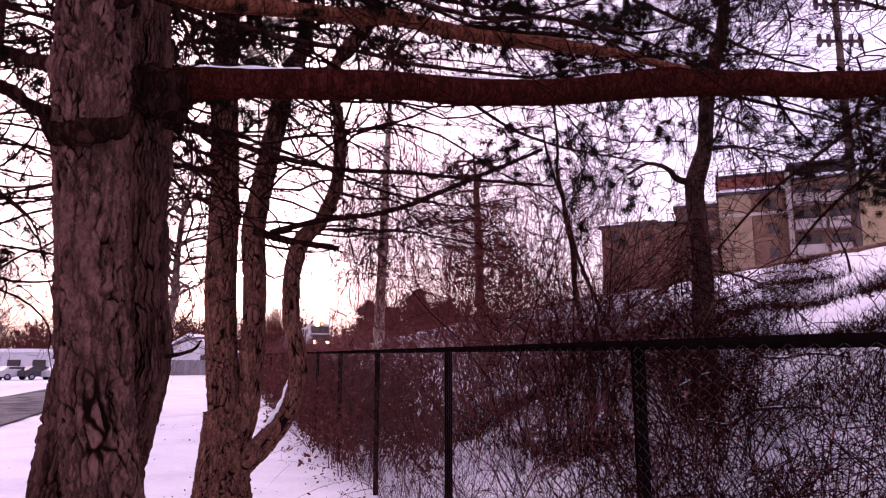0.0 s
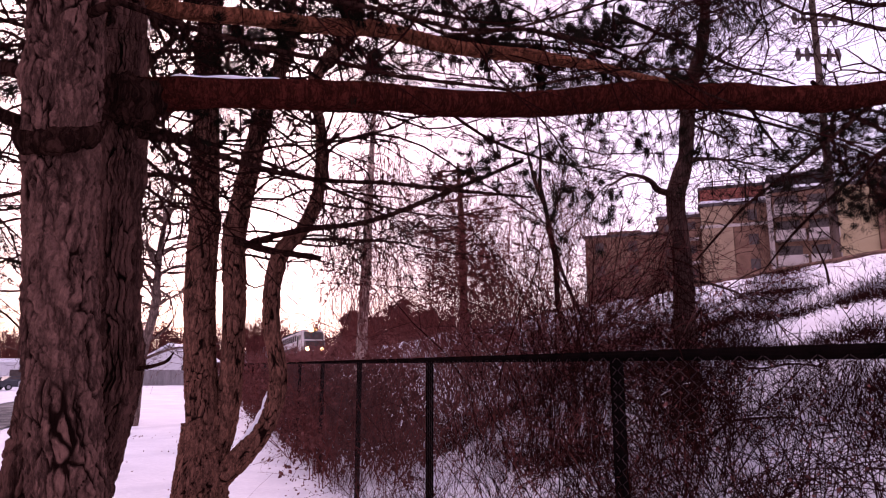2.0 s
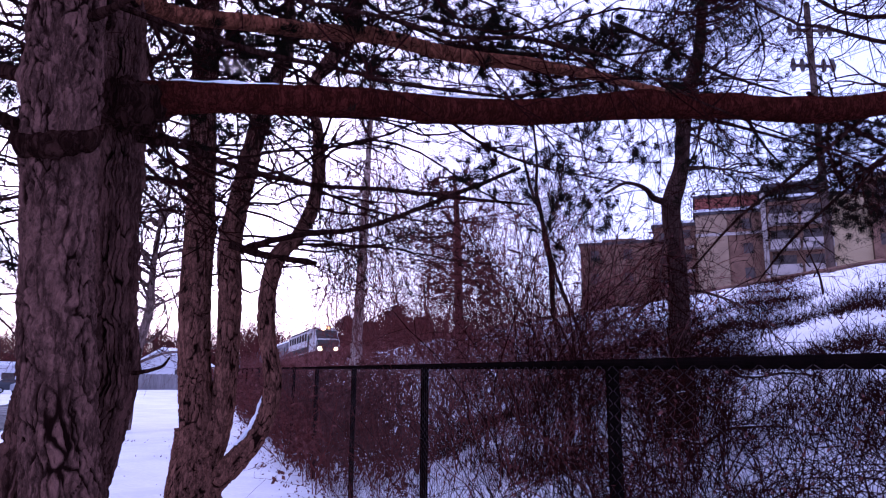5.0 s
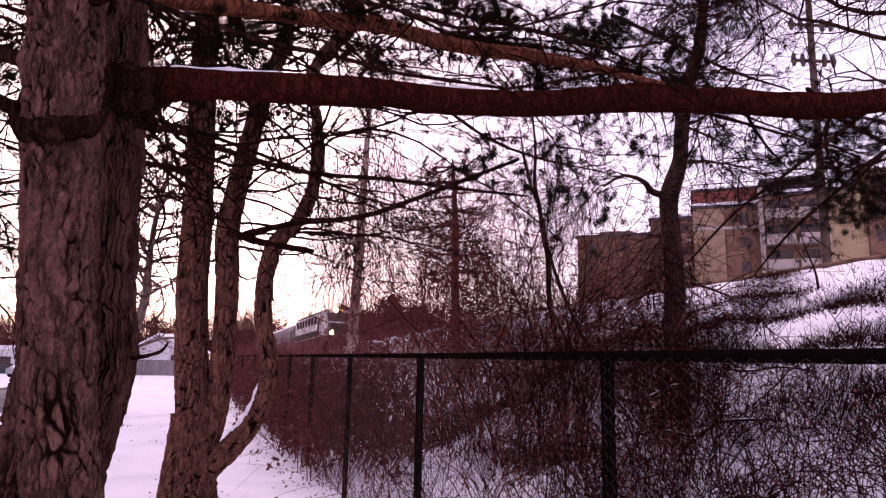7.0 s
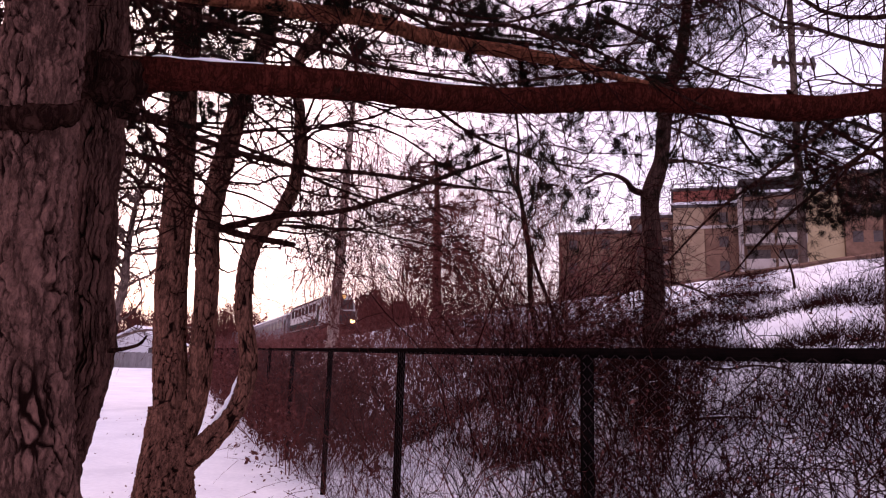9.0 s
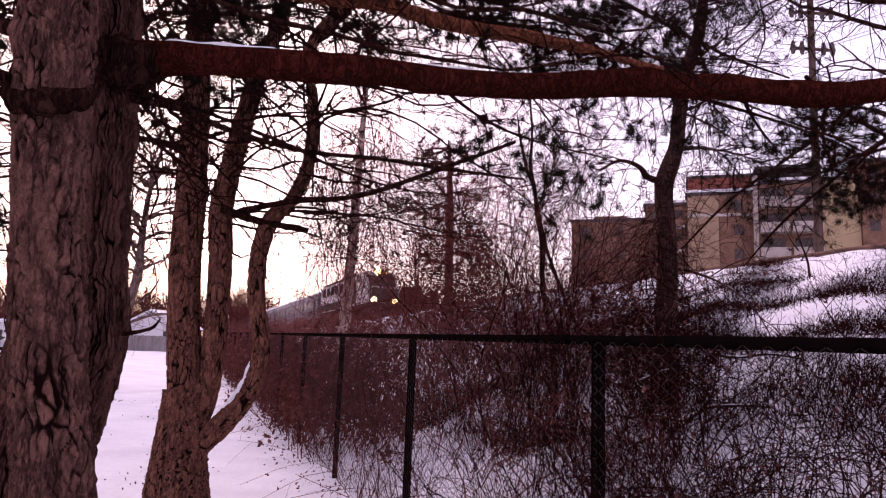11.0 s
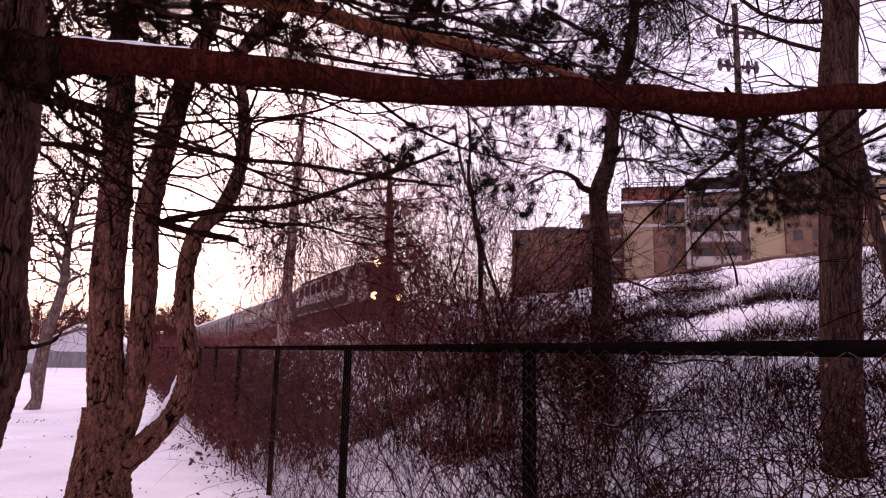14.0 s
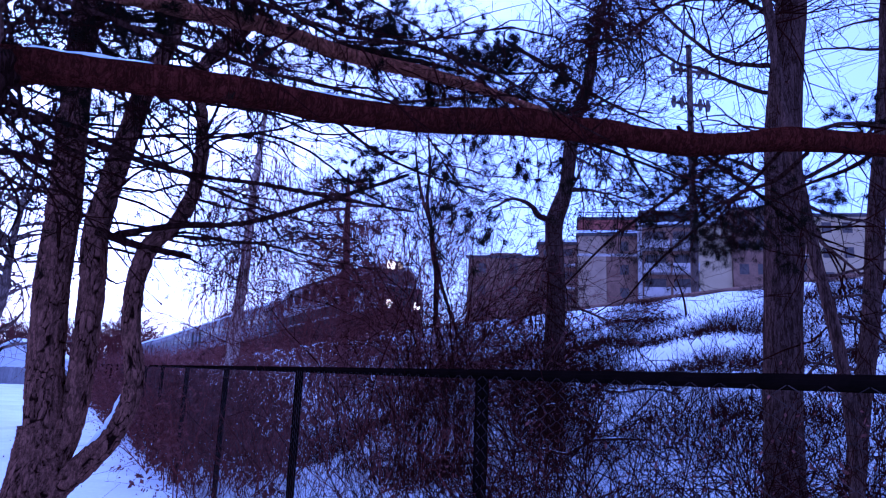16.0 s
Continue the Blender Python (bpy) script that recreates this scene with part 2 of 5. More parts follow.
def tubes(P, R, sides=3):
    """Tubes along M lines of K points, P (M, K, 3), with radii R (M, K): vertices and quads."""
    M, K, _ = P.shape
    T = unit(np.gradient(P, axis=1))
    ref = np.where(np.abs(T[..., 2:3]) > 0.9, np.array([1.0, 0, 0]), np.array([0, 0, 1.0]))
    A = unit(np.cross(T, ref))
    B = np.cross(T, A)
    a = np.arange(sides) * 2 * np.pi / sides
    V = P[:, :, None] + R[:, :, None, None] * (A[:, :, None] * np.cos(a)[:, None] + B[:, :, None] * np.sin(a)[:, None])
    idx = np.arange(M * K * sides).reshape(M, K, sides)
    nx = np.roll(idx, -1, 2)
    F = np.stack([idx[:, :-1], nx[:, :-1], nx[:, 1:], idx[:, 1:]], -1).reshape(-1, 4)
    return V.reshape(-1, 3), F


def join(pairs):
    V, F, n = [], [], 0
    for v, f in pairs:
        V.append(v)
        F.append(f + n)
        n += len(v)
    return np.concatenate(V), np.concatenate(F)


def grow(start, way, length, K, curl=0.25, droop=0.0):
    """M wandering lines from start along way, of the given lengths: (M, K, 3)."""
    M = len(start)
    d = unit(way)
    P = [start]
    step = (length / (K - 1))[:, None]
    bend = rng.normal(0, curl * 0.6, (M, 3))
    for k in range(K - 1):
        d = unit(d + rng.normal(0, curl, (M, 3)) * 0.7 + bend * 0.35 + np.array([0, 0, -droop]))
        P.append(P[-1] + d * step)
    return np.stack(P, 1)


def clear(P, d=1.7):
    """The lines that stay at least d metres from the camera, to keep its view free."""
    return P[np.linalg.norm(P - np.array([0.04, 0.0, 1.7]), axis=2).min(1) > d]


def taper(P, r0, r1):
    K = P.shape[1]
    return r0[:, None] + (r1 - r0)[:, None] * np.linspace(0, 1, K)[None]


def offshoots(P, n, lo, hi, spread=0.9, along=0.6):
    """n starting points and ways on random places of the lines P, leaving sideways."""
    M, K, _ = P.shape
    i = rng.integers(0, M, n)
    s = rng.uniform(lo, hi, n) * (K - 1)
    k = np.minimum(s.astype(int), K - 2)
    w = (s - k)[:, None]
    a, b = P[i, k], P[i, k + 1]
    t = unit(b - a)
    side = unit(np.cross(t, rng.normal(0, 1, (n, 3))))
    return a + (b - a) * w, unit(t * along + side * spread)


def curve_points(rows, K):
    """K smooth points (x, y, z, r) along the rows."""
    rows = np.array(rows, float)
    s = np.concatenate([[0], np.cumsum(np.linalg.norm(np.diff(rows[:, :3], axis=0), axis=1))])
    x = np.linspace(0, s[-1], K)
    m = np.gradient(rows, s, axis=0)
    j = np.clip(np.searchsorted(s, x, side="right") - 1, 0, len(s) - 2)
    h = (s[j + 1] - s[j])[:, None]
    u = ((x - s[j])[:, None]) / h
    p0, p1, m0, m1 = rows[j], rows[j + 1], m[j] * h, m[j + 1] * h
    return (2 * u**3 - 3 * u**2 + 1) * p0 + (u**3 - 2 * u**2 + u) * m0 + (-2 * u**3 + 3 * u**2) * p1 + (u**3 - u**2) * m1


def stem_mesh(name, rows, mat, parent, K=60, sides=24, rough=0.06, freq=9.0, tall=0.3, knots=0, label=""):
    """A trunk or limb along rows (x, y, z, r), with a lumpy fissured skin and a few knots; closed at its ends."""
    C = curve_points(rows, K)
    P, r = C[:, :3], C[:, 3].copy()
    V, F = tubes(P[None], np.ones((1, K)), sides)
    T = unit(np.gradient(P, axis=0))
    A = np.cross(T[0], [0, 1.0, 0.1])
    D = np.empty((K, sides, 3))
    ang = np.arange(sides) * 2 * np.pi / sides
    for k in range(K):
        A = unit(A - T[k] * A.dot(T[k]))
        B = np.cross(T[k], A)
        D[k] = A * np.cos(ang)[:, None] + B * np.sin(ang)[:, None]
    kn = [(rng.uniform(0.1, 0.9) * (K - 1), rng.uniform(0, sides), rng.uniform(0.15, 0.3)) for _ in range(knots)]
    out = np.empty((K, sides, 3))
    for k in range(K):
        for j in range(sides):
            q = P[k] + D[k, j] * r[k]
            n1 = noise.noise(Vector((q[0] * freq, q[1] * freq, q[2] * freq * tall)))
            n2 = noise.noise(Vector((q[0] * freq * 3.1, q[1] * freq * 3.1, q[2] * freq * tall * 3)))
            f = 1 + rough * (n1 + 0.55 * n2)
            for kk, jj, a in kn:
                dj = min(abs(j - jj), sides - abs(j - jj)) / sides * 6
                f += a * math.exp(-((k - kk) * 60 / K / 1.6) ** 2 - dj * dj)
            out[k, j] = P[k] + D[k, j] * r[k] * f
    V = out.reshape(-1, 3)
    bm = bmesh.new()
    vs = [bm.verts.new(v) for v in V]
    for f in F:
        g = bm.faces.new([vs[i] for i in f])
        g.smooth = True
    bm.faces.new(vs[:sides][::-1])
    bm.faces.new(vs[-sides:])
    bmesh.ops.recalc_face_normals(bm, faces=bm.faces[:])
    return part(name, bm, mat, parent, label)


def plate_field(u, v, nu, wv, seed):
    """Cells wrapped nu times round a stem: the distance to the nearest joint and a height of its own for each cell."""
    r = np.random.default_rng(seed)
    rows = int(v.max() / wv) + 6
    J = r.uniform(0.08, 0.92, (nu, rows, 2))
    H = r.uniform(0, 1, (nu, rows))
    a, b = u * nu, v / wv + 2
    ia, ib = np.floor(a).astype(int), np.floor(b).astype(int)
    f1, f2, h = np.full(u.shape, 9.0), np.full(u.shape, 9.0), np.zeros(u.shape)
    for da in (-1, 0, 1):
        for db in (-1, 0, 1):
            ca, cb = ia + da, np.clip(ib + db, 0, rows - 1)
            q = J[ca % nu, cb]
            d = np.hypot(ca + q[..., 0] - a, 0.5 * (cb + q[..., 1] - b))
            near = d < f1
            f2 = np.where(near, f1, np.minimum(f2, d))
            h = np.where(near, H[ca % nu, cb], h)
            f1 = np.where(near, d, f1)
    return f2 - f1, h


def waves(q, freq, seed, n=7):
    """A smooth random field over the places q (..., 3), about -1 to 1."""
    r = np.random.default_rng(seed)
    k = r.normal(0, 1, (n, 3)) * freq
    return np.sin(q @ k.T + r.uniform(0, 6.28, n)).sum(-1) / math.sqrt(n)


def bark_stem(name, rows, mat, parent, top, step, sides, wide, tall, depth, seed, lump=0.05, knots=4, label=""):
    """A stem whose bark is broken into raised plates with open joints, fine up to the height top and coarser above it."""
    C = curve_points(rows, 1500)
    cut = int(np.searchsorted(C[:, 2], top))
    seg = np.linalg.norm(np.diff(C[:, :3], axis=0), axis=1)
    fine = np.linspace(0, cut, max(20, int(seg[:cut].sum() / step))).astype(int)
    C = C[np.unique(np.concatenate([fine, np.linspace(cut, 1499, 40).astype(int)]))]
    P, rad = C[:, :3], C[:, 3].copy()
    K = len(C)
    rad[-1] *= 0.05
    T = unit(np.gradient(P, axis=0))
    A, D = np.cross(T[0], [0, 1.0, 0.1]), np.empty((K, sides, 3))
    ang = np.arange(sides) * 2 * np.pi / sides
    for k in range(K):
        A = unit(A - T[k] * A.dot(T[k]))
        D[k] = A * np.cos(ang)[:, None] + np.cross(T[k], A) * np.sin(ang)[:, None]
    v = np.concatenate([[0], np.cumsum(np.linalg.norm(np.diff(P, axis=0), axis=1))])[:, None] + np.zeros((1, sides))
    Q = P[:, None] + D * rad[:, None, None]
    u = ang[None] / (2 * np.pi) + 0.025 * waves(Q * [1, 1, 0.5], 9, seed) + 0.011 * waves(Q, 45, seed + 1) + 0.005 * waves(Q, 110, seed + 10)
    vv = v + tall * 0.5 * waves(Q, 22, seed + 2) + tall
    nu = max(5, int(2 * np.pi * np.median(rad[: K // 2]) / wide))
    e1, h1 = plate_field(u, vv, nu, tall, seed + 3)
    e2, h2 = plate_field(u + 0.013 * waves(Q, 60, seed + 4), vv, int(nu * 2.1), tall * 0.55, seed + 5)
    s1, s2 = np.clip(e1 / 0.2, 0, 1), np.clip(e2 / 0.3, 0, 1)
    s1 = s1 * s1 * (3 - 2 * s1)
    open_up = np.clip(0.86 + 0.6 * waves(Q * [1, 1, 0.35], 30, seed + 9), 0.12, 1)
    f = depth * (s1 * (0.55 + 0.45 * open_up) - 1 + 0.6 * h1 + 0.5 * s2 * (0.4 + h2) * s1 + 0.2 * waves(Q, 160, seed + 6) * s1)
    f = f + rad[:, None] * lump * waves(Q * [1, 1, 0.4], 11, seed + 7)
    r = np.random.default_rng(seed + 8)
    for _ in range(knots):
        kv, ku = r.uniform(0.1, 0.9) * v[:, 0][min(len(fine), K - 1)], r.uniform(0, 1)
        du = np.abs((ang[None] / (2 * np.pi) - ku + 0.5) % 1 - 0.5) * 2 * np.pi * rad[:, None]
        f = f + 0.16 * rad[:, None] * np.exp(-((v - kv) ** 2 + du**2) / (0.4 * rad[:, None]) ** 2)
    V = Q + D * f[..., None]
    idx = np.arange(K * sides).reshape(K, sides)
    nx = np.roll(idx, -1, 1)
    F = np.stack([idx[:-1], nx[:-1], nx[1:], idx[1:]], -1).reshape(-1, 4)
    me = mesh_from(name, V.reshape(-1, 3), F, mat, True)
    # how much plate, as against open joint coloured near black, lies at each point
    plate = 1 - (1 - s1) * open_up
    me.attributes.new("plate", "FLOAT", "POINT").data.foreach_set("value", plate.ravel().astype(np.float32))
    return tagged(child(new(name, me), parent), label)


def tufts(at, way, n, length, width, spread=1.0):
    """Tufts of n needles at each place: thin triangles that fan out along way."""
    M = len(at)
    d = unit(way[:, None] + rng.normal(0, spread * 0.55, (M, n, 3)))
    l = length * rng.uniform(0.6, 1.15, (M, n, 1))
    side = unit(np.cross(d, rng.normal(0, 1, (M, n, 3)))) * width * 0.5
    base = at[:, None] + rng.normal(0, length * 0.25, (M, n, 3)) * 0.6
    V = np.stack([base - side, base + side, base + d * l], 2).reshape(-1, 3)
    return V, np.arange(len(V)).reshape(-1, 3)


def leaves(at, size):
    M = len(at)
    d = unit(rng.normal(0, 1, (M, 3)))
    s = unit(np.cross(d, rng.normal(0, 1, (M, 3))))
    z = size * rng.uniform(0.6, 1.4, (M, 1))
    V = np.stack([at, at + d * z * 0.5 + s * z * 0.3, at + d * z, at + d * z * 0.5 - s * z * 0.25], 1).reshape(-1, 3)
    return V, np.arange(len(V)).reshape(-1, 4)


def box(bm, x0, x1, y0, y1, z0, z1, bevel=0.0):
    g = bmesh.ops.create_cube(bm, size=1.0)
    for v in g["verts"]:
        v.co = Vector(((x0 + x1) / 2 + v.co.x * (x1 - x0), (y0 + y1) / 2 + v.co.y * (y1 - y0), (z0 + z1) / 2 + v.co.z * (z1 - z0)))
    if bevel:
        es = list({e for v in g["verts"] for e in v.link_edges})
        bmesh.ops.bevel(bm, geom=es, offset=bevel, segments=2, affect="EDGES")
    return bm


def boxed(*a, **k):
    return box(bmesh.new(), *a, **k)


def rod(bm, a, b, r, n=8, r2=None):
    a, b = Vector(a), Vector(b)
    m = Matrix.Translation((a + b) / 2) @ (b - a).to_track_quat("Z", "Y").to_matrix().to_4x4()
    bmesh.ops.create_cone(bm, cap_ends=True, segments=n, radius1=r, radius2=r if r2 is None else r2, depth=(b - a).length, matrix=m)
    return bm


# ---- the lie of the land ----
# s runs along the fence, u across it (positive on the railway side), v is the distance to the track on the fence side.
FX, FY, DX, DY = -0.85, 9.05, -0.302, 0.953
TX, TY, EX, EY = -18.2, 102.0, 0.3735, -0.9277


def fence_su(x, y):
    return (x - FX) * DX + (y - FY) * DY, (x - FX) * DY - (y - FY) * DX


def track_kv(x, y):
    return (x - TX) * EX + (y - TY) * EY, -((x - TX) * -EY + (y - TY) * EX)


def rail_z(k):
    return np.interp(k, [-300, 0, 63, 90, 140], [0.6, 3.2, 5.1, 5.5, 5.5])


def land(x, y):
    x, y = np.asarray(x, float), np.asarray(y, float)
    s, u = fence_su(x, y)
    k, v = track_kv(x, y)
    low = 0.012 * (np.clip(s, -20, 130) + 6) * np.clip((u + 17) / 9, 0, 1)
    low = low + 0.05 * np.sin(x * 0.7 + y * 0.23) * np.sin(y * 0.4) * np.clip(-u, 0, 1)
    top = rail_z(k) - 0.55
    a = np.clip((u - 0.6) / np.maximum(u - 0.6 + v - 3.0, 0.01), 0, 1)
    a = np.where(v < 3.0, 1.0, a) ** 1.25 * (u > 0.6)
    fade = np.clip((260 - s) / 120, 0, 1)
    back = np.clip((-v - 6) / 40, 0, 1) * 2.0
    return low + (top - low + back) * a * fade + 0.12 * np.clip(u, 0, 1) * np.sin(x * 1.9 + 1) * np.sin(y * 1.3) * (v > 3.5)


def at_su(s, u):
    return FX + DX * s + DY * u, FY + DY * s - DX * u


def ground():
    def axis(c, fine, far, n):
        q = np.linspace(-1, 1, n)
        return c + np.sign(q) * (fine * np.abs(q) * n / 2 + (far - fine * n / 2) * np.abs(q) ** 6)

    X, Y = np.meshgrid(axis(2, 0.18, 2500, 221), axis(9, 0.25, 2500, 221), indexing="ij")
    Z = land(X, Y)
    near = (np.hypot(X - 2, Y - 9) < 60)
    for i, j in np.argwhere(near):
        Z[i, j] += 0.035 * noise.noise(Vector((X[i, j] * 1.6, Y[i, j] * 1.6, 0))) + 0.02 * noise.noise(Vector((X[i, j] * 5, Y[i, j] * 5, 3)))
    idx = np.arange(X.size).reshape(X.shape)
    F = np.stack([idx[:-1, :-1], idx[1:, :-1], idx[1:, 1:], idx[:-1, 1:]], -1).reshape(-1, 4)
    V = np.stack([X, Y, Z], -1).reshape(-1, 3)
    tagged(new("ground", mesh_from("ground", V, F, SNOW, True)), "snow-covered ground with a verge and a rising bank", "ground", kind="structure")


def strip(name, rows_s, us, lift, mat, label, category):
    S, U = np.meshgrid(rows_s, us, indexing="ij")
    X, Y = at_su(S, U)
    Z = land(X, Y) + lift
    idx = np.arange(S.size).reshape(S.shape)
    F = np.stack([idx[:-1, :-1], idx[:-1, 1:], idx[1:, 1:], idx[1:, :-1]], -1).reshape(-1, 4)
    return tagged(new(name, mesh_from(name, np.stack([X, Y, Z], -1).reshape(-1, 3), F, mat, True)), label, category, kind="structure")


ground()
strip("road", np.linspace(-40, 140, 120), np.linspace(-10.9, -6.9, 9), 0.05, ASPHALT, "slushy grey asphalt road between snowy verges", "road")


# ---- fence ----
def fence():
    f = tagged(new("chain_link_fence"), "black chain-link fence with a top rail, overgrown with bare vines", "fence")
    gap = 2.975
    for i in range(-2, 24):
        s = (i) * gap - 0.0
        x, y = at_su(s, 0)
        z = 0.012 * (s + 6)
        bm = rod(bmesh.new(), (x, y, z - 0.3), (x, y, z + 1.775), 0.034, 12)
        part("post", bm, STEEL, f)
    for i in range(-3, 23):
        a, b = i * gap, (i + 1) * gap
        (x0, y0), (x1, y1) = at_su(a, 0.0), at_su(b, 0.0)
        part("rail", rod(bmesh.new(), (x0, y0, 1.79 + 0.012 * (a + 6)), (x1, y1, 1.79 + 0.012 * (b + 6)), 0.024, 10), STEEL, f)
    # woven wires: each zigzags down the fence and hooks round its neighbours
    pairs = []
    for a, b, p, r in ((-8.9, 3.2, 0.058, 0.0019), (3.2, 16.0, 0.1, 0.0026)):
        ss = np.arange(a, b, p)
        zz = np.arange(0.04, 1.80, p / 2)
        odd = (np.arange(len(zz))[None] + np.arange(len(ss))[:, None]) % 2
        S = ss[:, None] + odd * p * 0.98
        U = -0.032 + np.where(odd == 1, 0.004, -0.004) + 0 * S
        X, Y = at_su(S, U)
        Z = zz[None] + 0.012 * (S + 6)
        pairs.append(tubes(np.stack([X, Y, Z], -1), np.full(X.shape, r), 3))
    V, F = join(pairs)
    tagged(child(new("wire_mesh", mesh_from("wire_mesh", V, F, WIRE)), f), "woven galvanised wire mesh", kind="stuff")


fence()


# ---- pines beside the camera ----
def twig_system(lines, counts, parent, mat, lens, r0, curl=0.3, droop=0.02, lo=0.15, hi=1.0, name="twig_mass", needles=None, K=(7, 5, 3), floor=-9.0):
    """Branchlets, twigs and shoots on given lines, joined into one part; needles: (mat, tufts, needles a tuft, length, width)."""
    pairs = []
    base = lines
    r = r0
    tips = []
    for lev, n in enumerate(counts):
        st, way = offshoots(base, n, lo if lev == 0 else 0.2, hi, 1.0, 0.7)
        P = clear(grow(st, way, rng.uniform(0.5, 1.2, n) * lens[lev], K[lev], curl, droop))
        P = P[P[..., 2].min(1) > floor]
        n = len(P)
        pairs.append(tubes(P, taper(P, r * rng.uniform(0.6, 1.1, n), np.full(n, r * 0.3)), 4 if lev == 0 else 3))
        base = P
        r *= 0.5
        tips.append(P)
    V, F = join(pairs)
    tagged(child(new(name, mesh_from(name, V, F, mat)), parent), kind="stuff")
    if needles:
        nm, nt, nn, ln, wd = needles
        P = tips[-1]
        i = rng.integers(0, len(P), nt)
        k = rng.integers(max(1, P.shape[1] - 3), P.shape[1], nt)
        at = P[i, k]
        way = unit(P[i, k] - P[i, k - 1])
        V, F = tufts(at, way, nn, ln, wd)
        tagged(child(new("needles", mesh_from("needles", V, F, nm)), parent), kind="stuff")


def branch_parts(E, r0, r1, mat, parent):
    for line_ in E:
        V, F = tubes(line_[None], taper(line_[None], np.array([r0]), np.array([r1])), 6)
        child(new("branch", mesh_from("branch", V, F, mat, True)), parent)


def as_lines(rows_list, K=12):
    return np.stack([curve_points(r, K)[:, :3] for r in rows_list])


L1 = [(-0.988, 2.140, 2.552, 0.0333), (-0.890, 2.120, 2.578, 0.0662), (-0.800, 2.100, 2.589, 0.0565), (-0.664, 2.100, 2.593, 0.0474), (-0.424, 2.180, 2.623, 0.0511), (-0.168, 2.300, 2.670, 0.0499), (0.143, 2.500, 2.729, 0.0498), (0.505, 2.700, 2.811, 0.0538), (0.905, 2.850, 2.902, 0.0544), (1.322, 2.950, 2.955, 0.0564), (1.970, 3.000, 2.976, 0.0547)] + [(2.432, 2.950, 3.036, 0.0580), (3.063, 2.900, 3.047, 0.0562), (4.020, 2.800, 2.999, 0.0453)]
L2 = [(-0.971, 2.100, 2.945, 0.0468), (-0.896, 2.300, 2.997, 0.0327), (-0.673, 2.500, 3.077, 0.0332), (-0.439, 2.700, 3.153, 0.0334), (-0.215, 2.900, 3.247, 0.0359), (0.125, 3.100, 3.266, 0.0354), (0.625, 3.300, 3.305, 0.0318), (0.910, 3.400, 3.313, 0.0268), (1.149, 3.500, 3.305, 0.0199), (1.533, 3.700, 3.335, 0.0145), (2.012, 3.900, 3.280, 0.0084)]
L3 = [(-0.891, 2.100, 2.452, 0.0129), (-0.797, 2.300, 2.491, 0.0115), (-0.713, 2.500, 2.499, 0.0111), (-0.438, 2.800, 2.509, 0.0093), (-0.163, 3.000, 2.551, 0.0092), (0.152, 3.200, 2.574, 0.0088), (0.564, 3.400, 2.593, 0.0056)]
L4 = [(-0.894, 2.100, 2.484, 0.0082), (-0.811, 2.600, 2.589, 0.0080), (-0.610, 3.200, 2.652, 0.0080), (-0.270, 3.800, 2.648, 0.0072), (0.055, 4.100, 2.652, 0.0055)]
L5 = [(-1.044, 1.800, 2.364, 0.0232), (-1.094, 1.750, 2.377, 0.0181), (-1.157, 1.700, 2.420, 0.0148), (-1.265, 1.600, 2.451, 0.0098)]
L6 = [(-1.100, 1.900, 2.557, 0.0249), (-1.391, 2.200, 2.713, 0.0231), (-1.785, 2.600, 2.945, 0.0228), (-2.464, 3.000, 3.221, 0.0158)]


def snow_strip(C, wide, thick, parent, label):
    """A low ridge of snow along the top of a limb."""
    K, n = len(C), 8
    T = unit(np.gradient(C[:, :3], axis=0))
    side = unit(np.cross(T, [0, 0, 1.0]))
    up = np.cross(side, T)
    a = np.arange(n) * 2 * np.pi / n
    e = np.sin(np.linspace(0, np.pi, K)) ** 0.4 * (1 + 0.25 * np.sin(np.arange(K) * 1.7))
    V = (C[:, :3] + up * C[:, 3:] * 0.96)[:, None] + side[:, None] * (np.cos(a) * wide)[None, :, None] * (C[:, 3] * e)[:, None, None] + up[:, None] * (np.sin(a) * thick)[None, :, None] * e[:, None, None]
    idx = np.arange(K * n).reshape(K, n)
    nx = np.roll(idx, -1, 1)
    F = np.stack([idx[:-1], nx[:-1], nx[1:], idx[1:]], -1).reshape(-1, 4)
    tagged(child(new("lying_snow", mesh_from("lying_snow", V.reshape(-1, 3), F, SNOW_DRY, True)), parent), label)


def to_ground(rows, flare=1.25):
    x, y, z, r = rows[0]
    dx, dy = x - rows[1][0], y - rows[1][1]
    return [(x + dx * 0.8, y + dy * 0.8, float(land(x, y)) - 0.1, r * flare), (x + dx * 0.5, y + dy * 0.5, (z + float(land(x, y))) * 0.5, r * 1.08)] + rows


def upward(rows, z, lean=(0.0, 0.0), r=0.03):
    x, y, z0, r0 = rows[-1]
    return rows + [(x + lean[0] * 0.5, y + lean[1] * 0.5, (z0 + z) / 2, (r0 + r) / 2), (x + lean[0], y + lean[1], z, r)]


